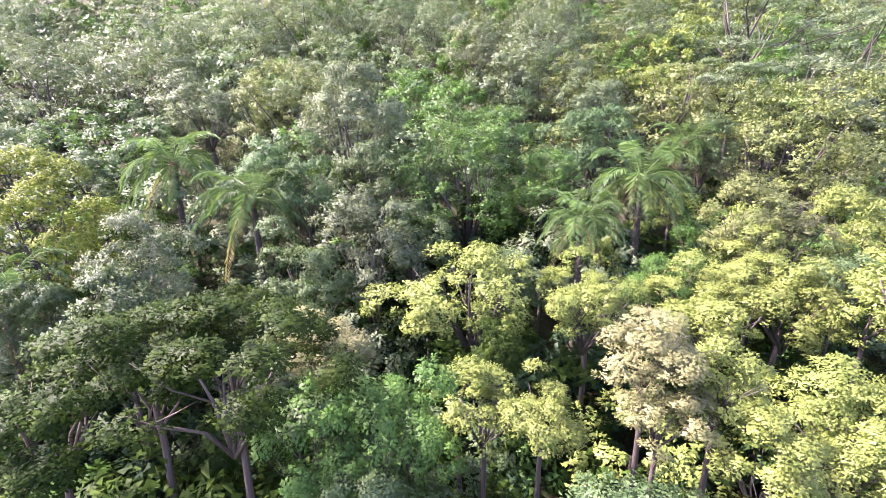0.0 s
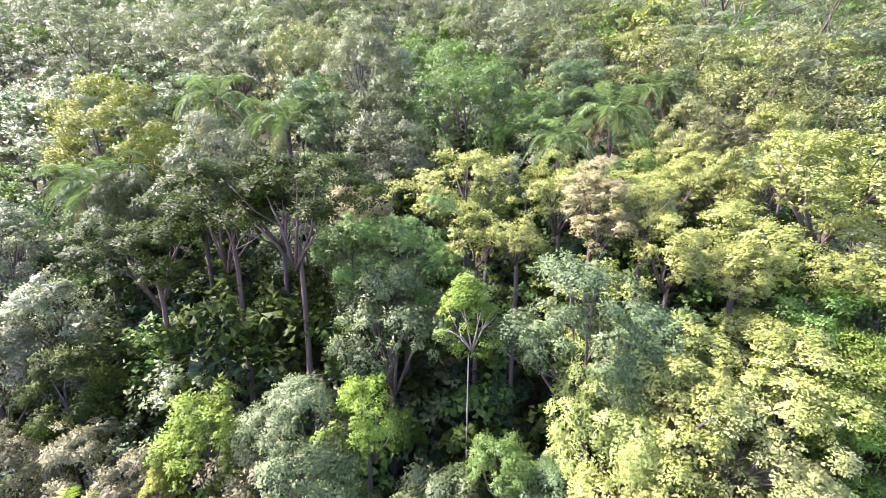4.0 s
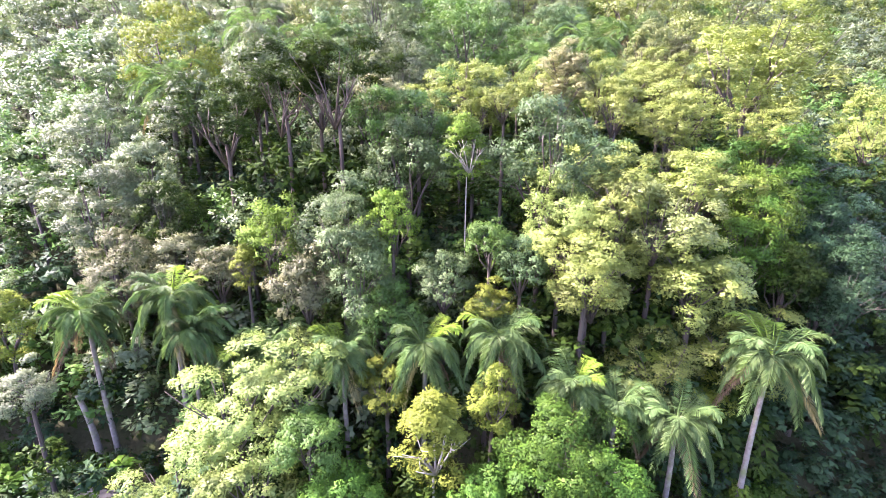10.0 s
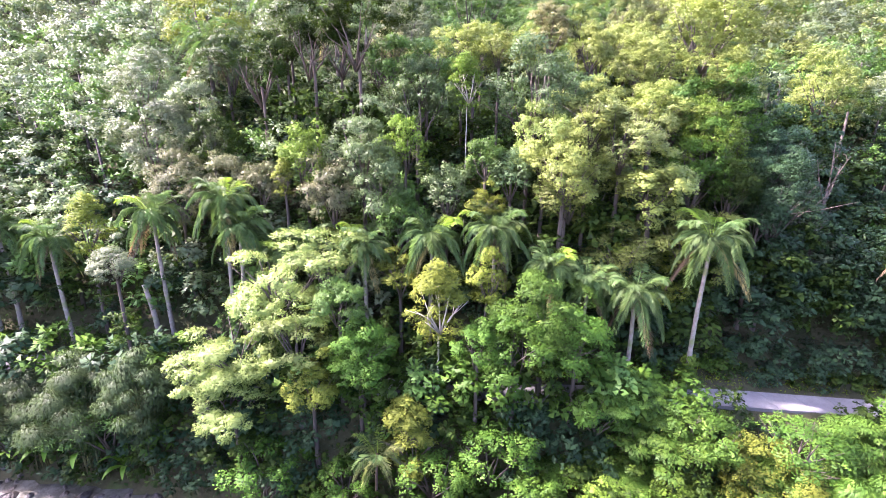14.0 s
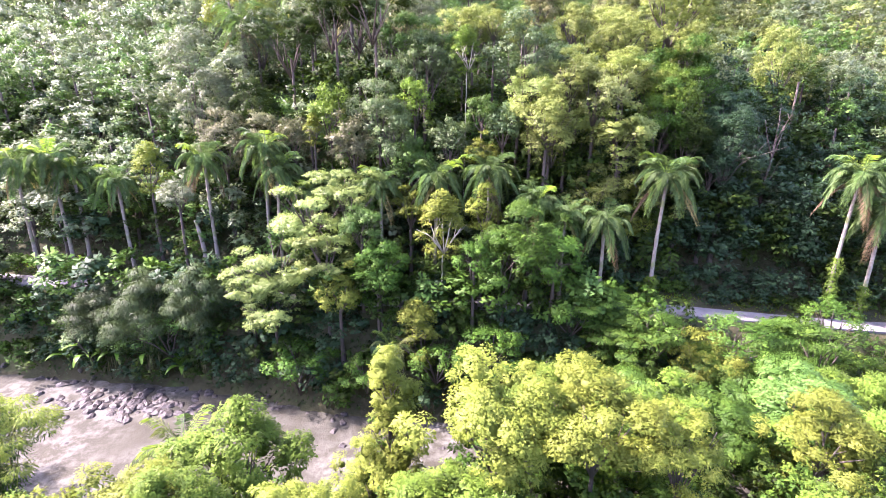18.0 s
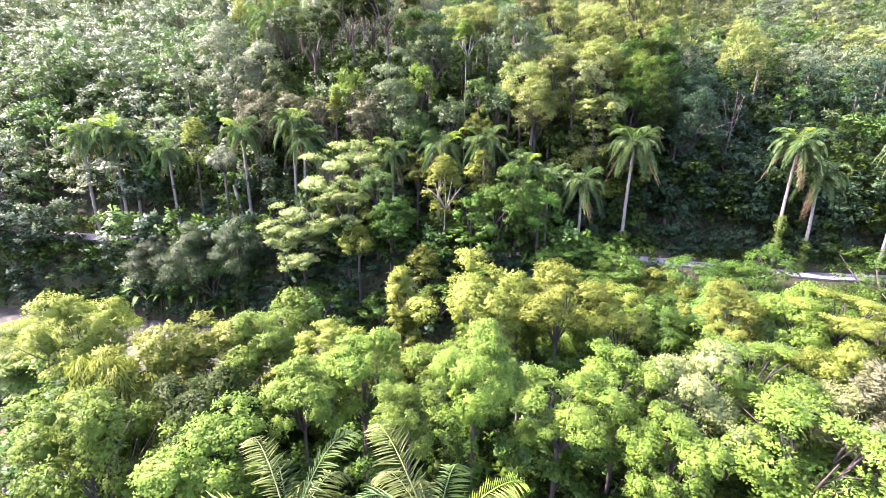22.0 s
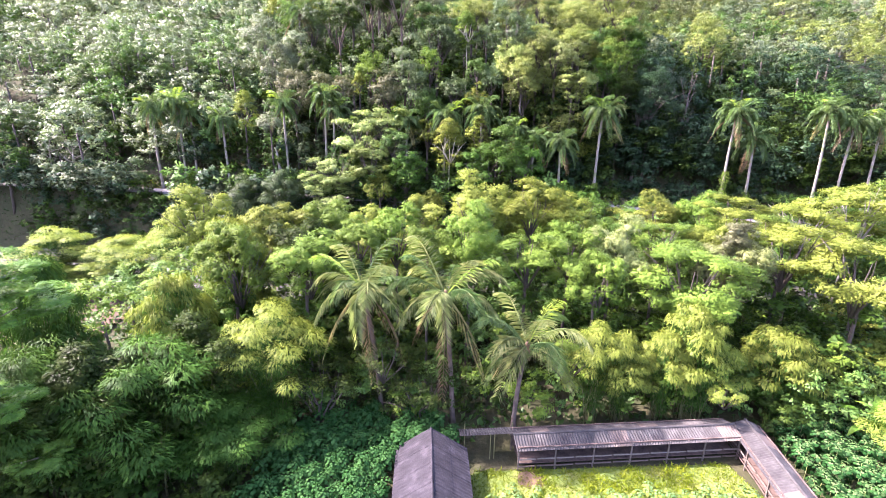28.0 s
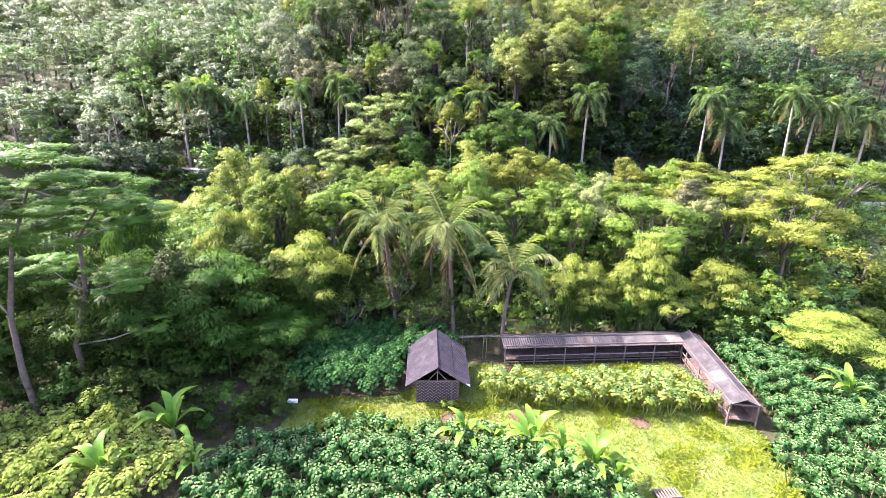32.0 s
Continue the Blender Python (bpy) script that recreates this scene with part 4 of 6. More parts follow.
beam("post", (0.1, 0.4, 0), (0.1, 0.4, 1.95), 0.05, 0.05, BARK["culm"], lean_to)


# ---- crops: cassava, bananas, grass ----
def cassava_mesh(seed, shoots=3):
    """Palmate leaves in domed whorls on upright shoots, 1.7 m tall, with a tuft of young leaves on each."""
    r = np.random.default_rng(seed)
    P, A, N, D, Ls, young, stems = [], [], [], [], [], [], []
    for i in range(shoots):
        a, d = i * 2.1 + r.uniform(-0.4, 0.4), 0.40 if i else 0.08
        top = np.array([d * math.cos(a), d * math.sin(a), r.uniform(1.25, 1.75)])
        stems.append(tube([(0.12 * top[0], 0.12 * top[1], 0), (0.6 * top[0], 0.6 * top[1], 0.8), top], [0.022, 0.018, 0.01], 5))
        for j in range(25):
            w = j * 2.4 + r.uniform(-0.3, 0.3)
            reach = 0.02 + 0.23 * math.sqrt(j / 25)
            hub = top + np.array([math.cos(w) * reach, math.sin(w) * reach, 0.1 - 3.2 * reach ** 2 - (0.03 * (j - 14) if j > 14 else 0) + r.uniform(-0.02, 0.02)])
            out = min(j / 12, 1.3)
            for q in range(5):
                b = w + (q - 2) * 0.62
                P.append(hub)
                D.append(hub + 0.06 * np.array([math.cos(b), math.sin(b), 0]) - top + np.array([0, 0, 0.16]))
                A.append([math.cos(b), math.sin(b), -0.1 - 0.75 * out])
                N.append([out * math.cos(w), out * math.sin(w), 0.8])
                Ls.append((0.085 + 0.0055 * j) - 0.014 * abs(q - 2))
                young.append(j < 7)
    N = np.array(N) + r.normal(0, 0.12, (len(N), 3))
    D = np.array(D)
    P, A, Ls, young = np.array(P), np.array(A), np.array(Ls), np.array(young)
    both = []
    for which, tint in ((~young, "cassava"), (young, "cassava_tip")):
        v, f = leaf_quads(P[which], A[which], N[which], Ls[which], Ls[which] * 0.5, 0.12, 0.1)
        soft = np.repeat(unit(D[which]), 4, 0)
        both.append(fast_mesh("foliage", v, facing(v, f, soft), [LEAF[tint]], soft))
    sv, sf = joined(stems)
    return both[0], mesh_of("stalk", sv, sf, [BARK["stem"]], smooth=True), both[1]


CASSAVA = [cassava_mesh(60 + i) for i in range(4)]


def inside(x, y, poly):
    hit = False
    for (x0, y0), (x1, y1) in zip(poly, poly[1:] + poly[:1]):
        if (y0 > y) != (y1 > y) and x < (x1 - x0) * (y - y0) / (y1 - y0) + x0:
            hit = not hit
    return hit


def field(poly, spacing, tint, low, high, label, group, size=1.0):
    xs, ys = [p[0] for p in poly], [p[1] for p in poly]
    y = min(ys)
    while y < max(ys):
        x = min(xs) + pick.uniform(0, spacing)
        while x < max(xs):
            px, py = x + pick.uniform(-0.25, 0.25), y + pick.uniform(-0.25, 0.25)
            if inside(px, py, poly):
                leaf_me, stem_me, tip_me = CASSAVA[pick.randrange(4)]
                plant = tagged(new("cassava_plant"), label, "cassava", group)
                k = pick.uniform(0.92, 1.15) * size
                plant.matrix_basis = pose(px, py, 0, 0, 0, pick.uniform(0, 360)) @ Matrix.Diagonal((1.28 * k, 1.28 * k, pick.uniform(low, high), 1))
                child("stalk", stem_me, plant)
                child("foliage", leaf_me, plant, None, LEAF[tint])
                child("young_leaves", tip_me, plant)
            x += spacing
        y += spacing * 0.9


field([(-17.2, -55.5), (-16.0, -51.2), (-9.5, -49.7), (-4.2, -50.3), (-0.5, -52.2), (3.4, -54.3), (4.4, -57.0), (-17.0, -57.0)], 1.0, "cassava", 0.9, 1.15,
      "green cassava plant with pale whorled tops", "cassava in the front field")
field([(17.6, -39.4), (24.2, -39.6), (24.6, -56.0), (11.6, -57.0), (12.8, -54.0), (15.3, -50.2), (16.9, -43.5)], 1.05, "cassava", 0.95, 1.2,
      "sunlit green cassava plant with whorled palmate leaves", "cassava beside the shed wing")
field([(-1.6, -46.9), (-1.4, -44.9), (12.4, -46.0), (13.3, -49.0), (6.0, -48.2)], 0.86, "cassava_pale", 0.95, 1.2,
      "pale yellow-green cassava plant with flowering tops", "cassava in the yard hedge")
def coords(me):
    v = np.empty(len(me.vertices) * 3, dtype=np.float32)
    me.vertices.foreach_get("co", v)
    return v.reshape(-1, 3)


def thicket(poly, spacing, tint, label):
    """Plants too many to count, as one object."""
    V, F, o = [], [], 0
    y = min(p[1] for p in poly)
    while y < max(p[1] for p in poly):
        x = min(p[0] for p in poly)
        while x < max(p[0] for p in poly):
            px, py = x + pick.uniform(-0.3, 0.3), y + pick.uniform(-0.3, 0.3)
            if inside(px, py, poly):
                which, tall = pick.randrange(4), pick.uniform(0.95, 1.35)
                v = np.concatenate([coords(CASSAVA[which][i]) for i in (0, 2)]) * np.array([1.3, 1.3, tall]) + np.array([px, py, 0])
                k = np.arange(len(v) // 4)[:, None] * 4 + o
                V.append(v)
                F.append(np.concatenate([k + np.array([[0, 1, 2]]), k + np.array([[0, 2, 3]])], 1).reshape(-1, 3))
                o += len(v)
            x += spacing
        y += spacing
    tagged(new("shrub_thicket", fast_mesh("shrub_thicket", np.concatenate(V), np.concatenate(F), [LEAF[tint]])), label, "shrubs", kind="stuff")


thicket([(-14.4, -45.6), (-13.5, -38.6), (-9.5, -37.2), (-3.6, -38.4), (-3.0, -41.0), (-7.0, -42.0), (-7.2, -45.8), (-11.0, -46.2)], 0.8, "cassava", "dark green cassava growing dense behind the hut")
thicket([(-31.0, -57.0), (-31.0, -49.5), (-24.5, -47.6), (-19.5, -50.2), (-17.6, -52.5), (-18.5, -57.0)], 1.0, "cassava_pale", "pale beige-green shrubs with whorled leaves at the field edge")
thicket([(24.2, -39.8), (34.0, -40.5), (36.0, -56.0), (24.6, -56.0)], 1.1, "cassava", "sunlit green cassava growing dense beside the farm")


def banana_leaf(length, seed):
    r = np.random.default_rng(seed)
    t = np.linspace(0, 1, 9)
    x, z = length * (0.75 * t - 0.05 * t ** 3), length * (0.75 * t - 0.62 * t ** 2.6)
    w = 0.078 * length * np.sin(np.pi * np.clip(0.06 + t * 0.92, 0, 1)) ** 0.7
    v, f = [], []
    for i in range(9):
        v += [(x[i], -w[i], z[i] + 0.25 * w[i] + r.normal(0, 0.015)), (x[i], 0, z[i]), (x[i], w[i], z[i] + 0.25 * w[i] + r.normal(0, 0.015))]
    for i in range(8):
        for k in (0, 1):
            f.append((3 * i + k, 3 * i + k + 1, 3 * i + k + 4, 3 * i + k + 3))
    return mesh_of("leaf", v, f, [LEAF["banana"]], smooth=True)


BANANA_LEAVES = [banana_leaf(2.5, 1), banana_leaf(2.1, 2), banana_leaf(2.8, 3)]


def banana(x, y, k, tall=1.0):
    base = land_at(x, y)
    b = tagged(new("banana_plant"), "banana plant with broad bright green leaves", "banana plant", "banana plants")
    b.matrix_basis = pose(x, y, base, 0, 0, pick.uniform(0, 360)) @ Matrix.Diagonal((k, k, k, 1))
    v, f = tube([(0, 0, 0), (0.03, 0, 0.6 * tall), (0, 0.02, 1.2 * tall)], [0.13, 0.11, 0.06], 8)
    child("trunk", mesh_of("trunk", v, f, [BARK["stem"]], smooth=True), b)
    for i in range(9):
        child("leaf", BANANA_LEAVES[i % 3], b, Matrix.Translation((0, 0, 1.12 * tall)) @ pose(0, 0, 0, pick.uniform(-15, 15), (pick.uniform(-48, -36) if i < 3 else pick.uniform(-24, 10)), i * 137.5))


for x, y, k in ((-19.4, -50.6, 1.25), (-21.1, -53.6, 1.1), (-3.6, -51.4, 0.95), (-1.6, -51.6, 0.75), (0.1, -52.0, 1.1), (1.4, -52.9, 0.9), (2.6, -54.2, 1.15), (3.4, -55.0, 1.0),
                (21.5, -48.4, 1.1), (23.7, -41.0, 1.2), (-17.5, -52.6, 0.8), (-39.5, 5.3, 1.2), (-37.0, 5.0, 1.3), (-34.0, 4.6, 1.2), (-30.5, 4.0, 1.3), (-27.0, 3.2, 1.1)):
    banana(x, y, k)


def scatter_blades(name, n, place, length, width, tint, label, category, tall=0.0):
    """Countless small blades as one object."""
    r = np.random.default_rng(len(name) + n)
    p = place(r, n)
    n = len(p)
    axis = np.stack([r.normal(0, 0.6, n), r.normal(0, 0.6, n), np.full(n, 0.75)], 1)
    q = r.uniform(0.6, 1.35, n)
    v, f = leaf_quads(p, axis, ball(n, r), length * q, width * q, 0.2, 0.15)
    ob = tagged(new(name, fast_mesh(name, v, f, [LEAF[tint]])), label, category, kind="stuff")
    return ob


YARD = [(-14.5, -49.2), (-13.6, -45.9), (-7.5, -45.7), (-2.0, -41.9), (13.6, -41.9), (14.6, -49.8), (13.8, -57.0), (4.6, -57.0), (3.6, -53.8), (0.0, -51.8), (-4.5, -49.9), (-10.0, -49.4)]


def yard_points(r, n):
    p = np.stack([r.uniform(-15, 15, n), r.uniform(-57, -41.8, n), np.full(n, 0.02)], 1)
    return np.array([q for q in p if inside(q[0], q[1], YARD)])


def build_lawn():
    bm = bmesh.new()
    face = bm.faces.new([bm.verts.new((x, y, 0.012)) for x, y in YARD])
    bmesh.ops.triangulate(bm, faces=[face])
    me = bpy.data.meshes.new("lawn")
    bm.to_mesh(me)
    bm.free()
    me.materials.append(LAWN)
    tagged(new("lawn", me), "bright short yellow-green grass yard", "lawn", kind="structure")


build_lawn()
scatter_blades("grass", 90000, yard_points, 0.15, 0.04, "grass", "short bright yellow-green grass of the yard", "grass")


def mound(x, y, radius, height, label):
    r = random.Random(int(x * 100))
    v, f = [(0, 0, height)], []
    for ring in range(1, 5):
        for k in range(14):
            w = 2 * math.pi * k / 14
            d = radius * ring / 4 * r.uniform(0.85, 1.15)
            v.append((d * math.cos(w), d * math.sin(w), height * (1 - (ring / 4) ** 1.5) * r.uniform(0.6, 1.2) + 0.012))
    for k in range(14):
        f.append((0, 1 + k, 1 + (k + 1) % 14))
        for ring in range(3):
            o, q = 1 + ring * 14, 1 + (ring + 1) * 14
            f.append((o + k, q + k, q + (k + 1) % 14, o + (k + 1) % 14))
    ob = tagged(new("earth_mound", mesh_of("earth_mound", v, f, [DIRT], smooth=True)), label, "earth mound", "earth mounds in the yard")
    ob.matrix_basis = pose(x, y, 0)




def tuft_points(r, n):
    p = yard_points(r, n * 3)
    keep = np.array([noise.noise(Vector((q[0] * 0.45, q[1] * 0.45, 5))) > 0.12 for q in p])
    return p[keep][:n]


scatter_blades("tall_grass", 16000, tuft_points, 0.34, 0.05, "grass", "longer tufts of yellow-green grass in the yard", "grass")
mound(0.4, -48.2, 0.75, 0.18, "low mound of bare red earth in the grass")
mound(7.7, -49.0, 0.7, 0.15, "low mound of bare red earth in the grass")
mound(-4.1, -48.1, 0.8, 0.16, "bare red earth patch before the hut")
mound(1.2, -42.6, 0.9, 0.12, "trampled bare earth beside the shed")
mound(-18.7, -45.3, 1.6, 0.1, "bare reddish earth under the trees")

def build_plot():
    """A ploughed plot of red earth with ridges, open towards the river."""
    xs, ys = np.arange(-52, -34.9, 0.5), np.arange(-25, -13.9, 0.17)
    v = [(x, y, 0.12 + 0.16 * math.sin((y + 0.35 * x) * 6.0) + 0.08 * noise.noise(Vector((x * 1.1, y * 1.1, 2)))) for x in xs for y in ys]
    n = len(ys)
    f = [(i * n + k, (i + 1) * n + k, (i + 1) * n + k + 1, i * n + k + 1) for i in range(len(xs) - 1) for k in range(n - 1)]
    tagged(new("ploughed_plot", mesh_of("ploughed_plot", v, f, [DIRT], smooth=True)), "ploughed plot of dark red earth in ridges", "plot", kind="structure")
    for x, y, k in ((-41.5, -18.0, 0.5), (-39.4, -19.6, 0.45), (-38.2, -17.2, 0.6), (-40.6, -21.4, 0.5)):
        grow("bush", "green", x, y, 0.4, k)


build_plot()
cover = tagged(new("white_sheet"), "small white plastic sheet on two sticks", "plastic sheet")
cover.matrix_basis = pose(-14.0, -46.8, 0)
beam("sheet", (-0.3, 0, 0.5), (0.3, 0.05, 0.46), 0.22, 0.18, WHITE, cover)
for x in (-0.2, 0.2):
    beam("stick", (x, 0, 0), (x, 0, 0.42), 0.04, 0.04, WOOD, cover)
crate = tagged(new("slatted_crate"), "small grey slatted wooden crate on the grass", "crate")
crate.matrix_basis = pose(6.2, -54.9, 0, 0, 0, 4)
for i in range(8):
    beam("slat", (-0.55 + i * 0.16, -0.3, 0.33), (-0.55 + i * 0.16, 0.3, 0.33), 0.09, 0.03, WOOD, crate)
for y in (-0.25, 0.25):
    beam("side_board", (-0.6, y, 0.16), (0.62, y, 0.16), 0.04, 0.3, WOOD, crate)

# ---- undergrowth and river stones ----
def slope_points(lo, hi):
    def place(r, n):
        x = r.uniform(-75, 75, n)
        s = r.uniform(lo, hi, n)
        s = np.where(s < -1.6, bank(x, s), s)
        y = road_line(x) + s
        return np.stack([x, y, land(x, y) + r.uniform(0.0, 0.9, n) ** 2], 1)
    return place


scatter_blades("undergrowth", 22000, slope_points(2.2, 42.0), 0.45, 0.2, "weed", "dark leafy undergrowth below the forest trees", "undergrowth")
scatter_blades("bank_plants", 9000, slope_points(-6.2, -1.7), 0.4, 0.19, "weed", "leafy creepers and weeds on the steep river bank", "bank plants")
scatter_blades("verge_grass", 5000, slope_points(1.4, 3.4), 0.3, 0.07, "grass", "green grass verge above the road", "grass")


def near_bank(r, n):
    x, y = r.uniform(-60, 60, n), r.uniform(-40, -19, n)
    keep = y < road_line(x) - 19
    return np.stack([x, y, land(x, y) + r.uniform(0, 0.9, n)], 1)[keep]


scatter_blades("thicket_floor", 9000, near_bank, 0.6, 0.28, "weed", "leafy weeds under the trees beside the river", "undergrowth")


def stone_mesh(seed):
    bm = bmesh.new()
    bmesh.ops.create_icosphere(bm, subdivisions=2, radius=1.0)
    for v in bm.verts:
        v.co *= 1 + 0.35 * noise.noise(v.co * 1.3 + Vector((seed * 7.1, 0, 0)))
        v.co.z *= 0.8
    me = bpy.data.meshes.new("river_stone")
    bm.to_mesh(me)
    bm.free()
    me.materials.append(ROCK)
    return me


STONES = [stone_mesh(i) for i in range(5)]
for i in range(290):
    heap = i % 5 < 3
    x = pick.gauss(-30, 4.5) if heap else pick.uniform(-52, 4)
    s = float(shore(x)) + (pick.gauss(-3.4, 1.3) if heap else pick.choice([pick.uniform(-0.9, 0.4), pick.uniform(-0.9, 0.4), pick.uniform(-10, -0.8)]))
    k = pick.uniform(0.18, 0.55) if heap else pick.uniform(0.12, 0.4)
    ob = tagged(new("river_stone", STONES[pick.randrange(5)]), "dark wet boulder in the muddy river", "stone", "stones in the river")
    y = road_line(x) + s
    ob.matrix_basis = pose(x, y, max(land_at(x, y), WATER_Z - 0.15) + 0.05, 0, 0, pick.uniform(0, 360)) @ Matrix.Diagonal((k * pick.uniform(0.8, 1.5), k, k, 1))



def pad_tree(base, trunk, pads, tint, label):
    """A slender leaning tree whose foliage hangs in separate flat pads on thin limbs."""
    tree = tagged(new("tree"), label, "tree", "forest trees")
    tree.matrix_basis = Matrix.Translation(base)
    rel = [np.array(p) - np.array(base) for p in trunk]
    child("trunk", mesh_of("trunk", *tube(rel, np.linspace(0.2, 0.06, len(rel)), 8), [BARK["brown"]], smooth=True), tree)
    for (x, y, z, radius) in pads:
        spot = np.array((x, y, z)) - np.array(base)
        root = min(rel[1:], key=lambda q: abs(q[2] - spot[2] + 1.2) + 0.3 * abs(q[0] - spot[0]))
        mid = (root + spot) / 2 + np.array([0, 0, -0.3])
        child("limb", mesh_of("limb", *tube([root, mid, spot + np.array([0, 0, -0.15 * radius])], [0.07, 0.05, 0.02], 6), [BARK["palm"]], smooth=True), tree)
        r0, crown_me, spare = NEAR["layered"][pick.randrange(3)]
        k = radius / r0
        child("foliage_pad", crown_me, tree, Matrix.Translation(spot) @ pose(0, 0, 0, 0, 0, pick.uniform(0, 360)) @ Matrix.Diagonal((k, k, 0.75 * k, 1)), LEAF[tint])
    grown.append((base[0], base[1], 2.0))


pad_tree((-27.7, -48.6, 0.0), [(-27.7, -48.6, 0), (-28.2, -48.5, 3.7), (-28.1, -48.5, 7.2), (-27.2, -48.5, 11.0), (-25.7, -48.5, 14.2)],
         [(-25.7, -48.5, 15.3, 2.6), (-24.3, -48.3, 14.0, 2.2), (-26.8, -49.0, 12.4, 2.2), (-28.4, -48.2, 13.6, 2.4), (-29.0, -49.0, 10.0, 1.8)], "feather",
         "tall slender pale-trunked tree with feathery green foliage in layers")
pad_tree((-27.0, -45.5, 0.0), [(-27.0, -45.5, 0), (-27.3, -45.5, 3.9), (-26.1, -45.5, 7.5), (-25.9, -45.5, 10.8), (-23.8, -45.5, 13.5)],
         [(-24.1, -45.5, 13.7, 2.3), (-22.8, -45.0, 12.4, 1.9), (-26.0, -46.0, 11.8, 2.0), (-23.3, -46.5, 8.7, 1.4), (-22.1, -46.5, 5.8, 1.1), (-27.4, -46.0, 9.2, 1.5)], "feather",
         "tall slender pale-trunked tree with feathery green foliage in layers")
grow("bush", "yellowbam", 14.1, -40.0, 3.5, 1.3)
grow("bush", "bright", -4.2, -47.3, 0.45, 0.6)
grow("bush", "green", -15.7, -46.6, 0.7, 0.9)
for x, y, radius in ((-14.6, -47.4, 0.8), (-16.9, -47.8, 0.9), (-17.6, -49.2, 1.0), (-15.4, -44.9, 1.1), (-19.6, -48.6, 1.0), (-13.6, -44.6, 0.9), (-17.3, -43.6, 1.2)):
    grow("bush", "deep" if radius > 0.95 else "leafy", x, y, 0.6 * radius, radius)
fence = tagged(new("bamboo_rail_fence"), "low grey bamboo rail fence at the edge of the field", "fence")
fence.matrix_basis = pose(-19.0, -52.4, 0, 0, 0, 52)
for x in (-1.6, 0.0, 1.6):
    beam("post", (x, 0, 0), (x, 0, 0.8), 0.06, 0.06, WOOD, fence)
for z in (0.35, 0.7):
    beam("rail", (-1.8, 0.05, z), (1.8, 0.05, z + 0.05), 0.05, 0.05, WOOD, fence)

def bare_tree(x, y, top, spread, seed, bark, label):
    """A leafless tree: a thin crooked trunk and twice-forked boughs."""
    r = np.random.default_rng(seed)
    base = land_at(x, y) - 0.2
    tree = tagged(new("bare_tree"), label, "bare tree", "leafless trees")
    tree.matrix_basis = pose(x, y, base)
    h = top - base
    line = [np.array([0.25 * math.sin(2.1 * k), 0.2 * math.sin(1.3 * k + 1), h * 0.72 * k / 4]) for k in range(5)]
    child("trunk", mesh_of("trunk", *tube(line, [0.2, 0.16, 0.14, 0.12, 0.09], 8), [BARK[bark]], smooth=True), tree)
    for i in range(7):
        root = line[2] + (line[4] - line[2]) * (i / 6)
        a = i * 2.3 + r.uniform(-0.3, 0.3)
        end = root + np.array([spread * math.cos(a) * r.uniform(0.6, 1), spread * math.sin(a) * r.uniform(0.6, 1), h * r.uniform(0.16, 0.3)])
        mid = (root + end) / 2 + np.array([0, 0, -0.12 * spread]) + r.normal(0, 0.12, 3)
        bough = child("bough", mesh_of("bough", *tube([root, mid, end], [0.075, 0.05, 0.015], 6), [BARK[bark]], smooth=True), tree)
        for q in range(4):
            s0 = mid + (end - mid) * (q / 4)
            tip = s0 + np.array([r.normal(0, 0.35), r.normal(0, 0.35), r.uniform(0.2, 0.6)]) * spread * 0.6
            child("twig", mesh_of("twig", *tube([s0, (s0 + tip) / 2 + r.normal(0, 0.08, 3), tip], [0.03, 0.02, 0.008], 4), [BARK[bark]]), bough)


bare_tree(-63.5, 15.0, 18.2, 3.2, 3, "palm", "leafless grey tree with thin forked boughs")
bare_tree(-58.8, 13.0, 16.5, 2.4, 8, "palm", "leafless grey tree with thin forked boughs")
bare_tree(37.7, 10.4, 29.0, 1.7, 5, "brown", "dead brown tree with bare crooked boughs")

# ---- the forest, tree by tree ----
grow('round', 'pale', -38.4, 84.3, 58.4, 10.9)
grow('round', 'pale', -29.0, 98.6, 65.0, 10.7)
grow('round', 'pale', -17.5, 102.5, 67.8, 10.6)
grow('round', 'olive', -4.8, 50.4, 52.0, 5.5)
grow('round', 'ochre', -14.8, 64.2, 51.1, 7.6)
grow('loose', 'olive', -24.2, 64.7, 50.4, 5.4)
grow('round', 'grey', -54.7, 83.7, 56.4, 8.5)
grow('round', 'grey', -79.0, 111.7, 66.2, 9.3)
grow('round', 'lime', -28.3, 38.4, 43.0, 5.5)
grow('round', 'olive', -16.7, 30.6, 41.3, 3.1)
grow('round', 'dull', -16.3, 26.7, 39.4, 3.0)
grow('round', 'dull', -24.4, 30.9, 37.1, 3.2)
grow('round', 'grey', -45.6, 60.5, 46.4, 4.3)
grow('loose', 'grey', -32.7, 52.1, 44.0, 2.7)
grow('round', 'green', 7.0, 47.3, 46.5, 6.8)
grow('round', 'dull', -2.9, 43.5, 44.3, 3.9)
grow('round', 'teal', -8.4, 43.1, 44.4, 3.1)
grow('round', 'teal', -11.9, 44.5, 45.8, 2.9)
grow('round', 'olive', -2.7, 36.9, 40.1, 4.6)
grow('round', 'dull', -6.7, 33.0, 38.6, 3.5)
grow('round', 'dull', 1.1, 38.4, 40.6, 2.9)
grow('round', 'green', 14.2, 45.5, 44.4, 3.6)
grow('round', 'teal', 12.1, 55.1, 49.1, 3.3)
grow('layered', 'ochre', 37.4, 64.3, 53.5, 6.2)
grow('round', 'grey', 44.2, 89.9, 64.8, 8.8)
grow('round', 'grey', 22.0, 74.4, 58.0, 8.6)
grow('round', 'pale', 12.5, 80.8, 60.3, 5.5)
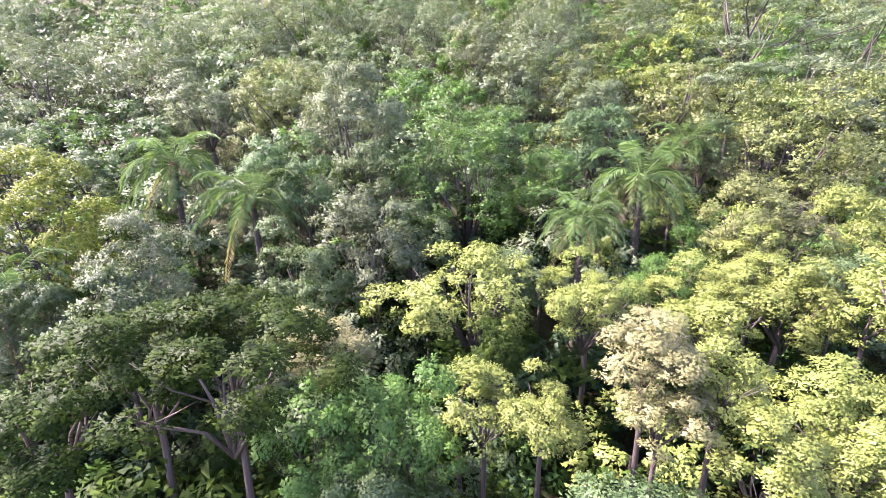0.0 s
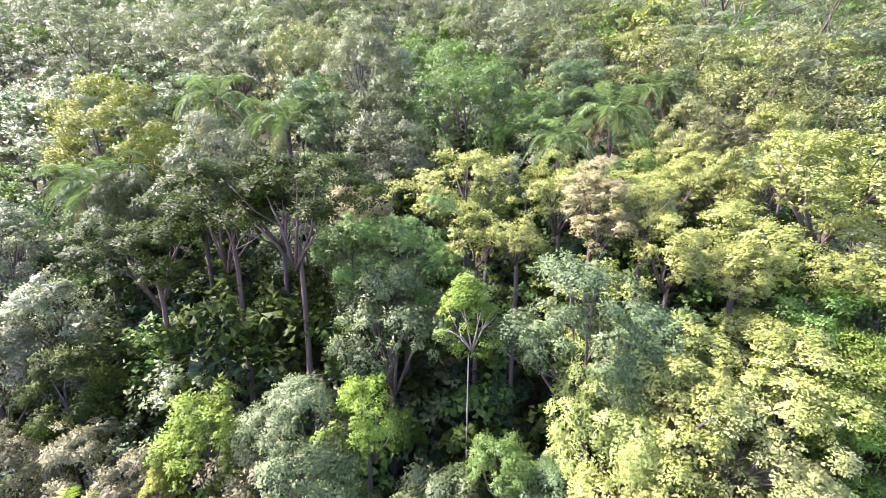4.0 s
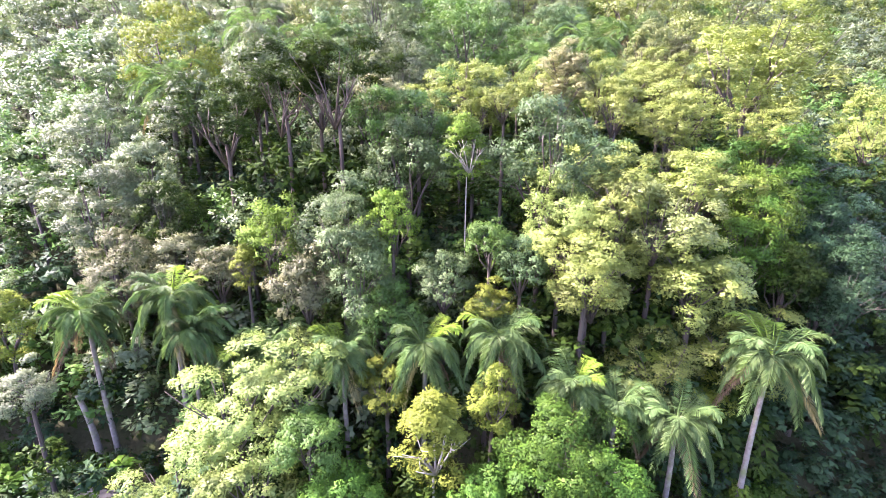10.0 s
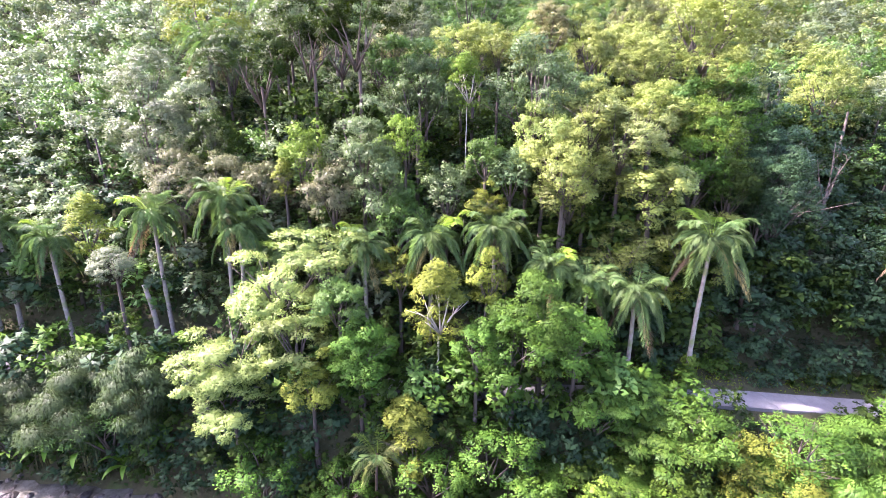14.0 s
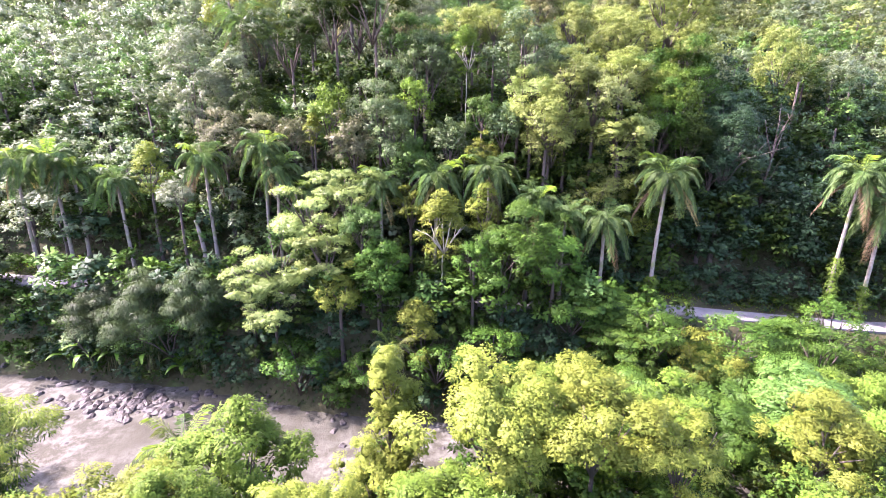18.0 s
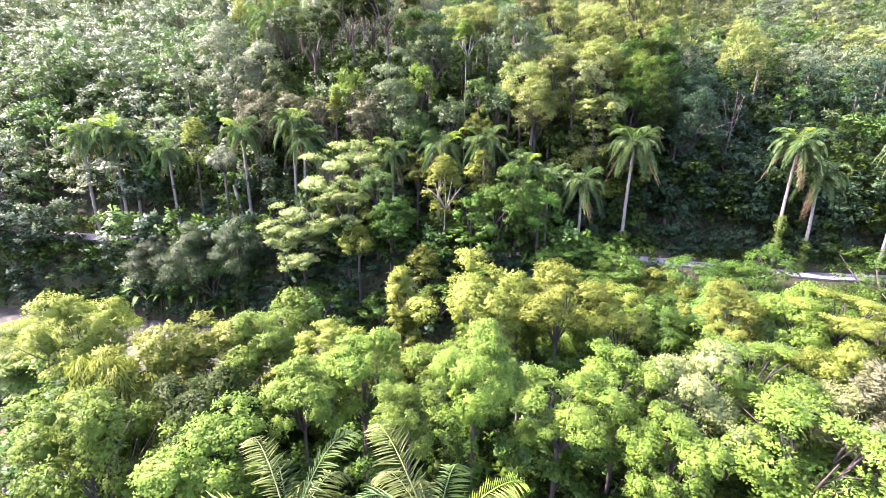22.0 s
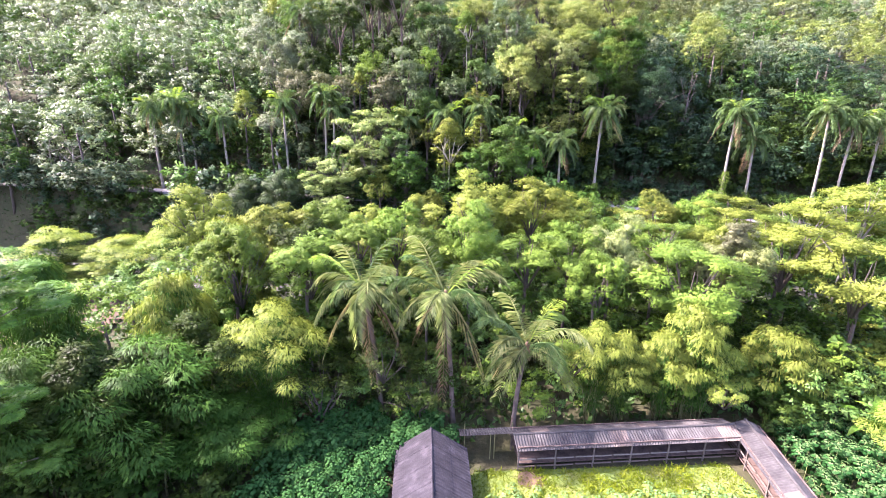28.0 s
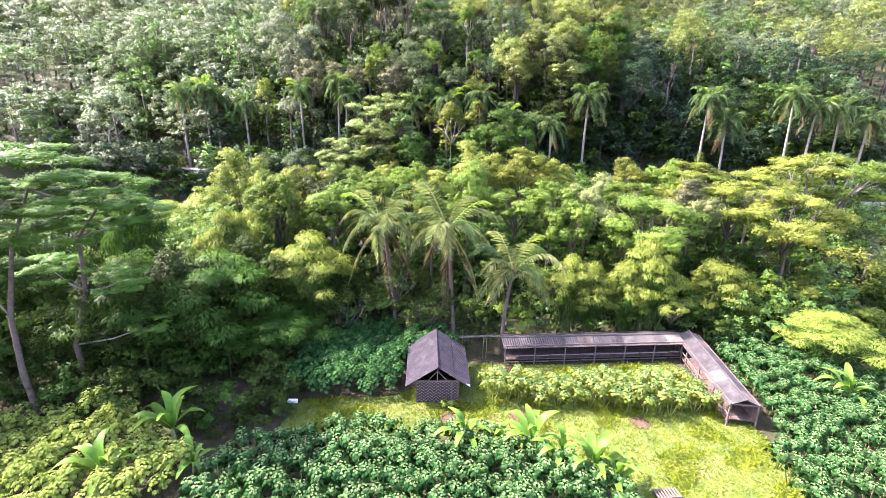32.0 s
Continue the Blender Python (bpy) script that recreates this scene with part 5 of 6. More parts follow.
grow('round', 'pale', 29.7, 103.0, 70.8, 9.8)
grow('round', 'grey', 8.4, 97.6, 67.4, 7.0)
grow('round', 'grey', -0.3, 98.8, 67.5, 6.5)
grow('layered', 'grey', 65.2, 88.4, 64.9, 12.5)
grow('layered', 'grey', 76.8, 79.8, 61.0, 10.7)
grow('layered', 'grey', 47.4, 65.9, 54.4, 5.6)
grow('round', 'green', 52.1, 67.8, 55.4, 3.3)
grow('layered', 'grey', 57.7, 65.9, 54.5, 6.5)
grow('loose', 'grey', 25.1, 61.1, 51.9, 4.7)
grow('round', 'teal', 22.7, 52.9, 47.9, 4.5)
grow('round', 'ochre', 44.2, 51.2, 47.3, 10.7)
grow('round', 'ochre', 26.5, 32.4, 42.9, 3.6)
grow('loose', 'russet', 28.6, 30.4, 42.0, 2.2)
grow('round', 'yellow', 33.9, 30.9, 42.2, 3.6)
grow('round', 'teal', 19.1, 51.8, 47.4, 3.8)
grow('round', 'dull', 34.5, 51.1, 47.4, 3.5)
grow('loose', 'yellow', 4.8, 30.4, 37.5, 5.2)
grow('round', 'dull', 8.2, 33.2, 38.6, 2.8)
grow('loose', 'yellow', 12.7, 28.6, 37.6, 3.9)
grow('loose', 'beige', 11.4, 18.4, 39.3, 2.5)
grow('loose', 'yellow', 19.8, 26.4, 37.5, 4.0)
grow('loose', 'yellow', 24.8, 26.0, 38.3, 3.5)
grow('round', 'dull', 29.5, 27.1, 39.7, 2.5)
grow('layered', 'yellow', 25.8, 29.7, 40.2, 2.8)
grow('loose', 'yellow', 27.3, 22.8, 38.8, 2.5)
grow('round', 'green', 19.4, 30.8, 38.7, 3.3)
grow('open', 'deep', -18.2, 22.4, 34.8, 4.0, 'brown')
grow('open', 'deep', -12.6, 22.0, 37.6, 3.9, 'brown')
grow('open', 'deep', -7.6, 19.6, 38.3, 4.1, 'brown')
grow('open', 'deep', -10.1, 25.4, 37.2, 3.2, 'brown')
grow('loose', 'beige', -4.5, 24.4, 37.1, 2.7)
grow('round', 'green', -0.8, 19.5, 36.0, 3.4)
grow('loose', 'yellow', 4.1, 19.7, 36.2, 2.5)
grow('loose', 'yellow', 6.4, 18.0, 36.6, 2.2)
grow('loose', 'yellow', 14.4, 17.3, 38.4, 2.4)
grow('loose', 'beige', 11.3, 16.7, 37.5, 2.1)
grow('loose', 'yellow', 14.6, 14.3, 36.4, 2.3)
grow('loose', 'yellow', 19.7, 15.6, 34.9, 2.1)
grow('round', 'deep', 5.7, 25.0, 36.8, 2.0)
grow('round', 'olive', -33.4, 28.8, 34.2, 3.9)
grow('round', 'olive', -27.9, 19.2, 28.8, 4.3)
grow('round', 'olive', -25.5, 21.6, 31.0, 2.8)
grow('round', 'deep', -22.0, 17.9, 27.9, 2.8)
grow('round', 'russet', -24.2, 13.9, 24.2, 3.1)
grow('round', 'russet', -20.2, 14.6, 25.2, 2.4)
grow('round', 'bright', -12.3, 12.9, 27.4, 2.7)
grow('round', 'russet', -9.6, 10.6, 24.3, 2.7)
grow('round', 'dull', -6.9, 12.2, 28.3, 3.5)
grow('round', 'dull', -5.4, 10.2, 25.2, 3.0)
grow('round', 'bright', -3.0, 12.3, 28.5, 2.1)
grow('tall', 'lime', -13.8, 11.1, 24.6, 1.5)
grow('round', 'russet', -16.2, 12.5, 24.6, 2.0)
grow('round', 'green', -3.4, 8.8, 22.2, 2.5)
grow('round', 'dull', 0.7, 9.7, 24.8, 2.4)
grow('round', 'green', 3.9, 9.0, 27.5, 1.8)
grow('tall', 'bright', 2.7, 13.4, 32.9, 2.3, 'white', 0.3)
grow('round', 'teal', 8.6, 12.5, 33.7, 4.0)
grow('round', 'teal', 13.2, 11.7, 32.0, 2.5)
grow('round', 'cream', 9.3, 9.3, 28.7, 3.2)
grow('round', 'teal', 6.0, 8.1, 26.3, 1.9)
grow('loose', 'yellow', 14.5, 10.5, 31.0, 2.9)
grow('loose', 'yellow', 20.1, 12.1, 30.6, 3.7)
grow('loose', 'ochre', 15.1, 7.1, 29.0, 3.7)
grow('loose', 'yellow', 10.0, 6.0, 26.4, 3.5)
grow('loose', 'yellow', 17.3, 5.4, 25.0, 3.2)
grow('loose', 'lime', 3.7, 7.3, 22.9, 1.9)
grow('round', 'bright', 25.2, 10.7, 29.0, 3.6)
grow('round', 'leafy', 23.2, 8.4, 26.8, 2.9)
grow('loose', 'yellow', 29.3, 19.6, 39.9, 5.6)
grow('loose', 'yellow', 29.5, 15.9, 34.5, 4.3)
grow('round', 'deep', 25.7, 7.2, 25.4, 2.5)
grow('loose', 'yellow', 21.4, 17.5, 35.1, 4.0)
grow('loose', 'yellow', 24.3, 28.6, 39.0, 3.8)
grow('round', 'green', 23.1, 13.7, 31.5, 2.7)
grow('round', 'leafy', 29.6, 12.7, 30.5, 2.1)
grow('round', 'dull', -1.9, 16.7, 33.2, 3.9)
grow('round', 'green', -4.3, 19.2, 36.0, 2.6)
grow('round', 'leafy', 27.6, 14.0, 32.2, 4.1)
# right-hand trees tinted dark in place of the shade they stand in
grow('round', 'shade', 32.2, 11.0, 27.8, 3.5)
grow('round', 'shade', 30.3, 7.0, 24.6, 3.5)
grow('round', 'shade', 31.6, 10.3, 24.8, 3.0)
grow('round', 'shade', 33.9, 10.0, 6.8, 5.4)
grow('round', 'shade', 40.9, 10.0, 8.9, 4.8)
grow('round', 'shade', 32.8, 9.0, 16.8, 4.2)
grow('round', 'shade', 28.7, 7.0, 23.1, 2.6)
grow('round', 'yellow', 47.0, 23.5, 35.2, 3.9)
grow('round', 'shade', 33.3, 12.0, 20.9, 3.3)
grow('layered', 'cream', -9.7, 6.7, 18.8, 4.1)
grow('layered', 'cream', -13.0, 3.8, 17.9, 3.6)
grow('layered', 'cream', -16.6, 2.1, 13.1, 3.5)
grow('layered', 'cream', -11.6, 1.6, 14.6, 2.7)
grow('layered', 'cream', -19.0, 1.9, 11.7, 2.4)
grow('tall', 'lime', -0.6, 1.4, 16.2, 3.0, 'white', 0.6)
grow('tall', 'lime', 3.5, 3.6, 17.8, 2.2)
grow('loose', 'lime', -3.6, 5.8, 17.3, 2.5)
grow('round', 'leafy', 7.5, 0.7, 15.9, 3.7)
grow('round', 'leafy', 5.0, -0.8, 14.2, 3.0)
grow('round', 'leafy', 9.6, -1.1, 14.2, 2.7)
grow('round', 'leafy', -6.5, 0.5, 13.5, 2.4)
grow('round', 'green', -8.3, 2.0, 16.7, 2.2)
grow('tall', 'lime', -31.2, 10.9, 20.3, 2.4)
grow('loose', 'olive', -25.8, 4.9, 19.0, 1.9)
grow('round', 'leafy', 2.1, -0.8, 14.0, 2.1)
grow('loose', 'cream', -16.7, 0.8, 9.0, 3.4)
grow('loose', 'lime', -10.2, -0.0, 10.8, 2.4)
grow('bamboo', 'dullbam', -29.8, 3.9, 10.7, 4.4)
grow('bamboo', 'dullbam', -24.6, 2.9, 11.6, 3.9)
grow('bamboo', 'dullbam', -34.5, 4.7, 9.4, 3.6)
grow('bush', 'green', -28.2, 3.5, 5.5, 3.4)
grow('bush', 'dull', -35.6, 4.5, 4.0, 3.2)
grow('bush', 'leafy', -14.0, -1.0, 3.9, 3.4)
grow('bamboo', 'bam', 14.1, -1.5, 10.9, 3.4)
grow('bush', 'leafy', 18.0, -4.1, 9.0, 2.8)
grow('bush', 'leafy', 2.7, -3.3, 6.5, 3.2)
grow('bush', 'leafy', -1.6, -3.7, 5.5, 2.8)
grow('bush', 'leafy', 11.3, -2.1, 9.3, 2.7)
grow('bush', 'leafy', -7.7, -2.7, 3.4, 2.6)
grow('round', 'leafy', -6.7, 0.3, 12.0, 2.4)
grow('bamboo', 'bam', 16.2, -3.0, 8.8, 4.1)
grow('bamboo', 'bam', 11.9, -3.4, 4.7, 4.2)
grow('bamboo', 'bam', 22.7, -6.5, 7.0, 3.9)
grow('bamboo', 'bam', 30.2, -5.8, 8.9, 4.0)
grow('bush', 'leafy', 34.4, -5.4, 9.6, 2.8)
grow('bamboo', 'bam', 29.4, -8.9, 6.8, 3.5)
grow('bush', 'leafy', 18.7, -4.7, 8.6, 3.0)
grow('round', 'bright', -13.7, -25.1, 11.2, 2.3)
grow('round', 'deep', -13.7, -31.4, 11.0, 2.6)
grow('bamboo', 'lime', -19.5, -30.3, 11.1, 2.5)
grow('loose', 'lime', 0.7, -21.2, 12.4, 3.3)
grow('loose', 'lime', 5.5, -22.0, 12.2, 3.1)
grow('tall', 'lime', -3.0, -2.3, 7.0, 2.9)
grow('loose', 'bright', -7.0, -28.9, 11.8, 2.4)
grow('round', 'bright', -4.7, -32.3, 11.3, 1.7)
grow('layered', 'bright', 3.2, -30.3, 9.9, 3.0)
grow('loose', 'ochre', 10.7, -29.1, 10.5, 3.0)
grow('loose', 'lime', 17.6, -22.6, 11.8, 2.6)
grow('round', 'bright', 21.4, -23.9, 11.9, 2.7)
grow('layered', 'bright', 15.0, -33.3, 9.4, 3.7)
grow('round', 'ochre', 19.2, -32.2, 9.9, 2.5)
grow('layered', 'bright', 24.4, -27.5, 11.4, 2.5)
grow('round', 'bright', 7.7, -33.3, 9.3, 2.3)
grow('loose', 'bright', -1.2, -29.1, 11.8, 2.6)
grow('loose', 'lime', 9.3, -23.3, 11.8, 2.2)
grow('round', 'lime', 21.8, -7.1, 6.5, 3.1)
grow('round', 'bright', -9.7, -31.0, 11.3, 1.9)
grow('layered', 'bright', 15.1, -27.9, 10.5, 2.8)
grow('round', 'bright', 7.1, -28.7, 10.3, 2.4)
grow('layered', 'lime', 22.8, -25.4, 12.5, 2.5)
grow('loose', 'lime', -9.3, -26.1, 11.6, 1.8)
grow('loose', 'lime', 19.3, -28.6, 10.8, 2.3)
# three clumps added just out of view, to cast shade on the farm's left
grow('bamboo', 'darkbam', -33.5, -44.0, 11.0, 4.5)
grow('bamboo', 'darkbam', -34.5, -49.5, 10.0, 4.2)
grow('bamboo', 'darkbam', -32.0, -38.5, 11.0, 4.2)
grow('bamboo', 'darkbam', -25.8, -40.0, 12.4, 2.2)
grow('bamboo', 'darkbam', -23.9, -43.0, 8.4, 4.2)
grow('bamboo', 'darkbam', -19.7, -42.0, 7.7, 4.9)
grow('bamboo', 'darkbam', -16.2, -41.5, 4.2, 3.8)
grow('bamboo', 'yellowbam', -14.7, -38.0, 8.5, 3.8)
grow('bamboo', 'yellowbam', -21.1, -36.0, 10.0, 2.7)
grow('bamboo', 'yellowbam', -43.6, -11.0, 3.6, 4.9)
grow('bamboo', 'bam', -38.2, -12.0, 2.7, 4.3)
grow('bamboo', 'yellowbam', -45.0, -13.0, 2.6, 4.2)
grow('bamboo', 'yellowbam', -45.8, -12.0, 6.6, 4.7)
grow('bamboo', 'yellowbam', -38.1, -12.0, 5.9, 4.8)
grow('loose', 'lime', -23.8, -25.1, 12.0, 2.8)
grow('loose', 'bright', -18.2, -33.3, 11.0, 2.9)
grow('round', 'bright', -13.2, -33.7, 10.3, 2.7)
grow('tall', 'russet', 18.7, -31.8, 10.1, 2.4)
grow('bamboo', 'yellowbam', 6.552, -37.6, 6.8999999999999995, 2.4)
grow('bamboo', 'yellowbam', 8.424, -37.6, 6.199999999999999, 2.1)
grow('bamboo', 'yellowbam', 11.336, -37.6, 6.3999999999999995, 2.1)
grow('bamboo', 'yellowbam', 13.832, -37.6, 6.699999999999999, 2.5)
grow('bamboo', 'yellowbam', 19.448, -37.6, 6.3, 2.8)
grow('bamboo', 'yellowbam', 13.1, -37.6, 8.4, 2.4)
grow('layered', 'leafy', 50.0, -7.4, 7.1, 8.3)
grow('layered', 'lime', 26.3, -35.7, 10.5, 3.6)
grow('layered', 'lime', 23.8, -30.9, 10.7, 3.6)
grow('layered', 'lime', 36.0, -24.0, 12.6, 4.0, 'palm')
grow('layered', 'bright', 42.6, -23.0, 12.2, 4.2, 'palm')
grow('layered', 'lime', 30.2, -25.0, 11.2, 3.0, 'palm')
grow('bush', 'bright', 4.8, -37.5, 4.8, 2.3)
grow('bush', 'deep', -5.4, -38.0, 3.2, 2.8)
grow('bush', 'deep', -7.6, -38.0, 5.3, 2.2)
grow('bush', 'deep', 27.9, -35.0, 1.0, 3.7)
grow('bush', 'deep', -11.9, -38.0, 3.7, 2.9)
grow('bamboo', 'bam', 20.6, -37.0, 1.5, 3.1)
grow('loose', 'lime', 5.9, -15.0, 9.1, 3.5)
grow('bamboo', 'bam', 12.8, -11.0, 7.7, 3.5)
grow('loose', 'bright', 13.1, -16.0, 8.0, 3.1)
grow('bush', 'leafy', 24.1, -7.0, 8.6, 3.2)
grow('bamboo', 'bam', 25.1, -11.0, 8.6, 3.5)
grow('bush', 'leafy', 31.6, -8.0, 8.5, 3.4)
grow('loose', 'green', 23.4, -16.0, 7.5, 3.6)
grow('loose', 'leafy', 16.5, -17.0, 7.8, 2.9)
grow('round', 'bright', 1.7, -15.0, 7.7, 2.6)
grow('tall', 'lime', -5.3, -13.0, 9.2, 2.2)
grow('tall', 'lime', -5.1, -13.3, 5.4, 2.7)
grow('loose', 'lime', -5.8, -14.0, 2.8, 3.1)
grow('loose', 'bright', 28.6, -14.0, 7.4, 3.3)
grow('layered', 'cream', 14.7, 11.0, 23.7, 5.1)
grow('layered', 'cream', 11.7, 12.0, 30.1, 4.4)
grow('layered', 'lime', 17.7, 10.0, 18.4, 4.5)
grow('loose', 'lime', -13.0, -22.0, 5.7, 3.1)
grow('loose', 'bright', -10.1, -22.0, 5.7, 2.9)
grow('bamboo', 'yellowbam', -31.9, -13.0, 8.3, 3.8)
grow('loose', 'lime', -15.5, -25.0, 10.4, 3.0)
grow('loose', 'lime', -18.8, -26.0, 10.3, 3.1)
grow('round', 'bright', -13.1, -20.0, 9.4, 3.5)
grow('bamboo', 'lime', -19.5, -29.0, 12.2, 2.9)
grow('loose', 'lime', -8.3, -23.0, 7.8, 2.8)
grow('loose', 'bright', -1.7, -22.0, 7.2, 3.3)
grow('loose', 'bright', 4.0, -17.0, 8.8, 3.4)
grow('loose', 'bright', 8.2, -18.0, 8.4, 3.8)
grow('loose', 'yellow', 10.7, 7.0, 24.2, 3.2)
grow('loose', 'yellow', 12.8, 8.0, 30.2, 3.0)
grow('loose', 'yellow', 17.9, 8.0, 30.5, 3.0)
grow('loose', 'yellow', 18.4, 7.0, 23.9, 3.5)
grow('loose', 'yellow', 21.7, 6.0, 19.6, 4.1)
grow('loose', 'yellow', 15.9, 6.0, 18.6, 3.7)
grow('loose', 'lime', 19.3, 6.0, 15.2, 2.8)
grow('round', 'deep', -21.7, -42.0, 5.8, 3.3)
grow('round', 'deep', -18.8, -40.0, 5.9, 3.3)
grow('round', 'deep', -24.9, -43.0, 5.8, 3.2)
grow('bamboo', 'yellowbam', 24.0, -44.0, 4.4, 3.5)
grow('loose', 'lime', 28.4, -36.0, 3.4, 2.3)
grow('bamboo', 'yellowbam', 33.3, -38.0, 2.1, 2.9)
# further trees that close the hillside and the thicket between those above
def clear(x, y, gap):
    return all((x - a) ** 2 + (y - b) ** 2 > (gap + 0.45 * c) ** 2 for a, b, c in grown)


spots = []
for y0 in np.arange(13, 132, 5.4):
    wide = min(0.99 * (y0 + 78), 118) if y0 < 36 else min(0.99 * (y0 + 78), 150) if y0 < 72 else min(0.98 * (y0 + 30), 130)
    step = 5.4 if y0 < 50 else 7.6
    for x0 in np.arange(-wide, wide, step):
        x, y = x0 + pick.uniform(-1.6, 1.6), y0 + pick.uniform(-1.6, 1.6)
        if clear(x, y, 1.9):
            radius = pick.uniform(2.8, 4.4) if y0 < 50 else pick.uniform(4.2, 6.4)
            top = land_at(x, y) + pick.uniform(7.5, 12.5)
            # haze tints on the left, painted-shade tints at the right foot
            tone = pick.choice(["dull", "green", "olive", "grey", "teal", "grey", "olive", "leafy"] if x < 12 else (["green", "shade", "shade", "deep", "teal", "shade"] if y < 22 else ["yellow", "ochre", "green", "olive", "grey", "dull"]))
            stand(tone, x, y, top - 0.8 * radius, radius, FILL)
            spots.append((x, y, land_at(x, y) - 0.3, top - 0.8 * radius, 0.22))
# deep tints among this fill paint dark gaps into the thicket
for y0 in np.arange(-40, -13, 4.6):
    for x0 in np.arange(-66, 68, 4.8):
        x, y = x0 + pick.uniform(-1.4, 1.4), y0 + pick.uniform(-1.2, 1.2)
        if clear(x, y, 1.7) and not (16 < x < 40 and y < -37) and not (-13 < x < 6 and y < -33) and not (4 < x < 19 and y < -36.8) and not (-36 < x < 4 and y > -21) and abs(x + 2.0) < 0.98 * (y + 78) and y < road_line(x) - 17.5 and not (-18 < x < 18 and y > -17) and not (-52 < x < -31 and -31 < y < -12):
            radius = pick.uniform(2.2, 3.2)
            top = land_at(x, y) + pick.uniform(6.0, 9.5)
            stand(pick.choice(["green", "bright", "deep", "green", "lime"]), x, y, top - 0.8 * radius, radius, FILL)
            spots.append((x, y, land_at(x, y) - 0.3, top - 0.8 * radius, 0.16))
poles("slim_trunks", spots, "slim dark trunks in the shade of the woods")
# low growth that closes the gaps under the crowns, tinted dark to imitate shade
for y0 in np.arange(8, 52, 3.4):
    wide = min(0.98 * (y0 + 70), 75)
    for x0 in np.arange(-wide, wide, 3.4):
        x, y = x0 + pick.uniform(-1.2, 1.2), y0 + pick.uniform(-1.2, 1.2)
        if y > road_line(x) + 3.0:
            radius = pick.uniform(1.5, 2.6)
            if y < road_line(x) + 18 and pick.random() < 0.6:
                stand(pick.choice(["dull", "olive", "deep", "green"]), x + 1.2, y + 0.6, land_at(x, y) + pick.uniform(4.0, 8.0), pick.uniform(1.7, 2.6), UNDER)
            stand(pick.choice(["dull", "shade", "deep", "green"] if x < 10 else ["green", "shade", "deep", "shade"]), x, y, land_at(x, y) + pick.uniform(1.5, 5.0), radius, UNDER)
# bank growth in dark tints that stand in for shade under the trees
for x0 in np.arange(-64, 62, 2.3):
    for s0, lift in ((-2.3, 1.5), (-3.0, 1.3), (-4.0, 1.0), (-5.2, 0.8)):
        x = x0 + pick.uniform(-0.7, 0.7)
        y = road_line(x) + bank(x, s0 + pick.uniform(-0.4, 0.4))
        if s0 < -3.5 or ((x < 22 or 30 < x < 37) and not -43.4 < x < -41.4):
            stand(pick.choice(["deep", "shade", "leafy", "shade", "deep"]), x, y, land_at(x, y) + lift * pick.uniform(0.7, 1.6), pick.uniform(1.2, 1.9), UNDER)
# low thicket growth, its deep tint imitating shade between trees
for x0 in np.arange(-64, 64, 3.0):
    for y0 in np.arange(-40, -16, 3.2):
        x, y = x0 + pick.uniform(-1, 1), y0 + pick.uniform(-1, 1)
        if y < road_line(x) - 18.5 and abs(x + 2) < 0.98 * (y + 78) and not (-52 < x < -31 and -31 < y < -12) and not (-36 < x < 4 and y > -20) and not (-14 < x < 17 and y < -38.5):
            stand(pick.choice(["deep", "green", "deep", "bright"]), x, y, land_at(x, y) + pick.uniform(0.8, 3.0), pick.uniform(1.3, 2.0), LOW if y < -30 else UNDER)
for x0 in np.arange(-50, -29, 3.6):
    for y0 in np.arange(-50, -32, 3.6):
        x, y = x0 + pick.uniform(-1, 1), y0 + pick.uniform(-1, 1)
        radius = pick.uniform(2.0, 3.0)
        stand(pick.choice(["deep", "darkbam", "darkbam", "bright"]), x, y, land_at(x, y) + pick.uniform(2.0, 5.5), radius, LOW)
for x0 in np.arange(20, 48, 3.8):
    for y0 in np.arange(-37, -30, 3.6):
        x, y = x0 + pick.uniform(-1, 1), y0 + pick.uniform(-1, 1)
        stand(pick.choice(["deep", "green", "bright"]), x, y, land_at(x, y) + pick.uniform(1.5, 4.0), pick.uniform(1.8, 2.6), LOW)
# row before the road, mostly in the painted-shade tints
for x0 in np.arange(-40, 18, 2.5):
    x = x0 + pick.uniform(-0.6, 0.6)
    y = road_line(x) + pick.uniform(-2.4, -1.7)
    if not -43.4 < x < -41.4:
        stand(pick.choice(["shade", "leafy", "green", "deep", "leafy"]), x, y, pick.uniform(9.4, 10.6), pick.uniform(1.8, 2.4), UNDER)
for x0 in np.arange(-80, -46, 1.9):
    for lift in (1.4, 2.9):
        x = x0 + pick.uniform(-0.6, 0.6)
        y = road_line(x) + pick.uniform(-2.9, -2.0)
        stand(pick.choice(["dull", "grey", "shade", "olive"]), x, y, 8.3 + lift * pick.uniform(0.6, 1.1), pick.uniform(1.5, 2.1), UNDER)
# fill under the left bamboo, its leaf colours darkened to imitate shade
for x0 in np.arange(-31, -14.5, 2.2):
    for y0 in np.arange(-48, -40, 2.2):
        x, y = x0 + pick.uniform(-0.6, 0.6), y0 + pick.uniform(-0.6, 0.6)
        if not (-21 < x < -16.5 and -47.5 < y < -43.5):
            stand(pick.choice(["deep", "deep", "darkbam"]), x, y, pick.uniform(0.6, 2.2), pick.uniform(1.2, 1.8), LOW)
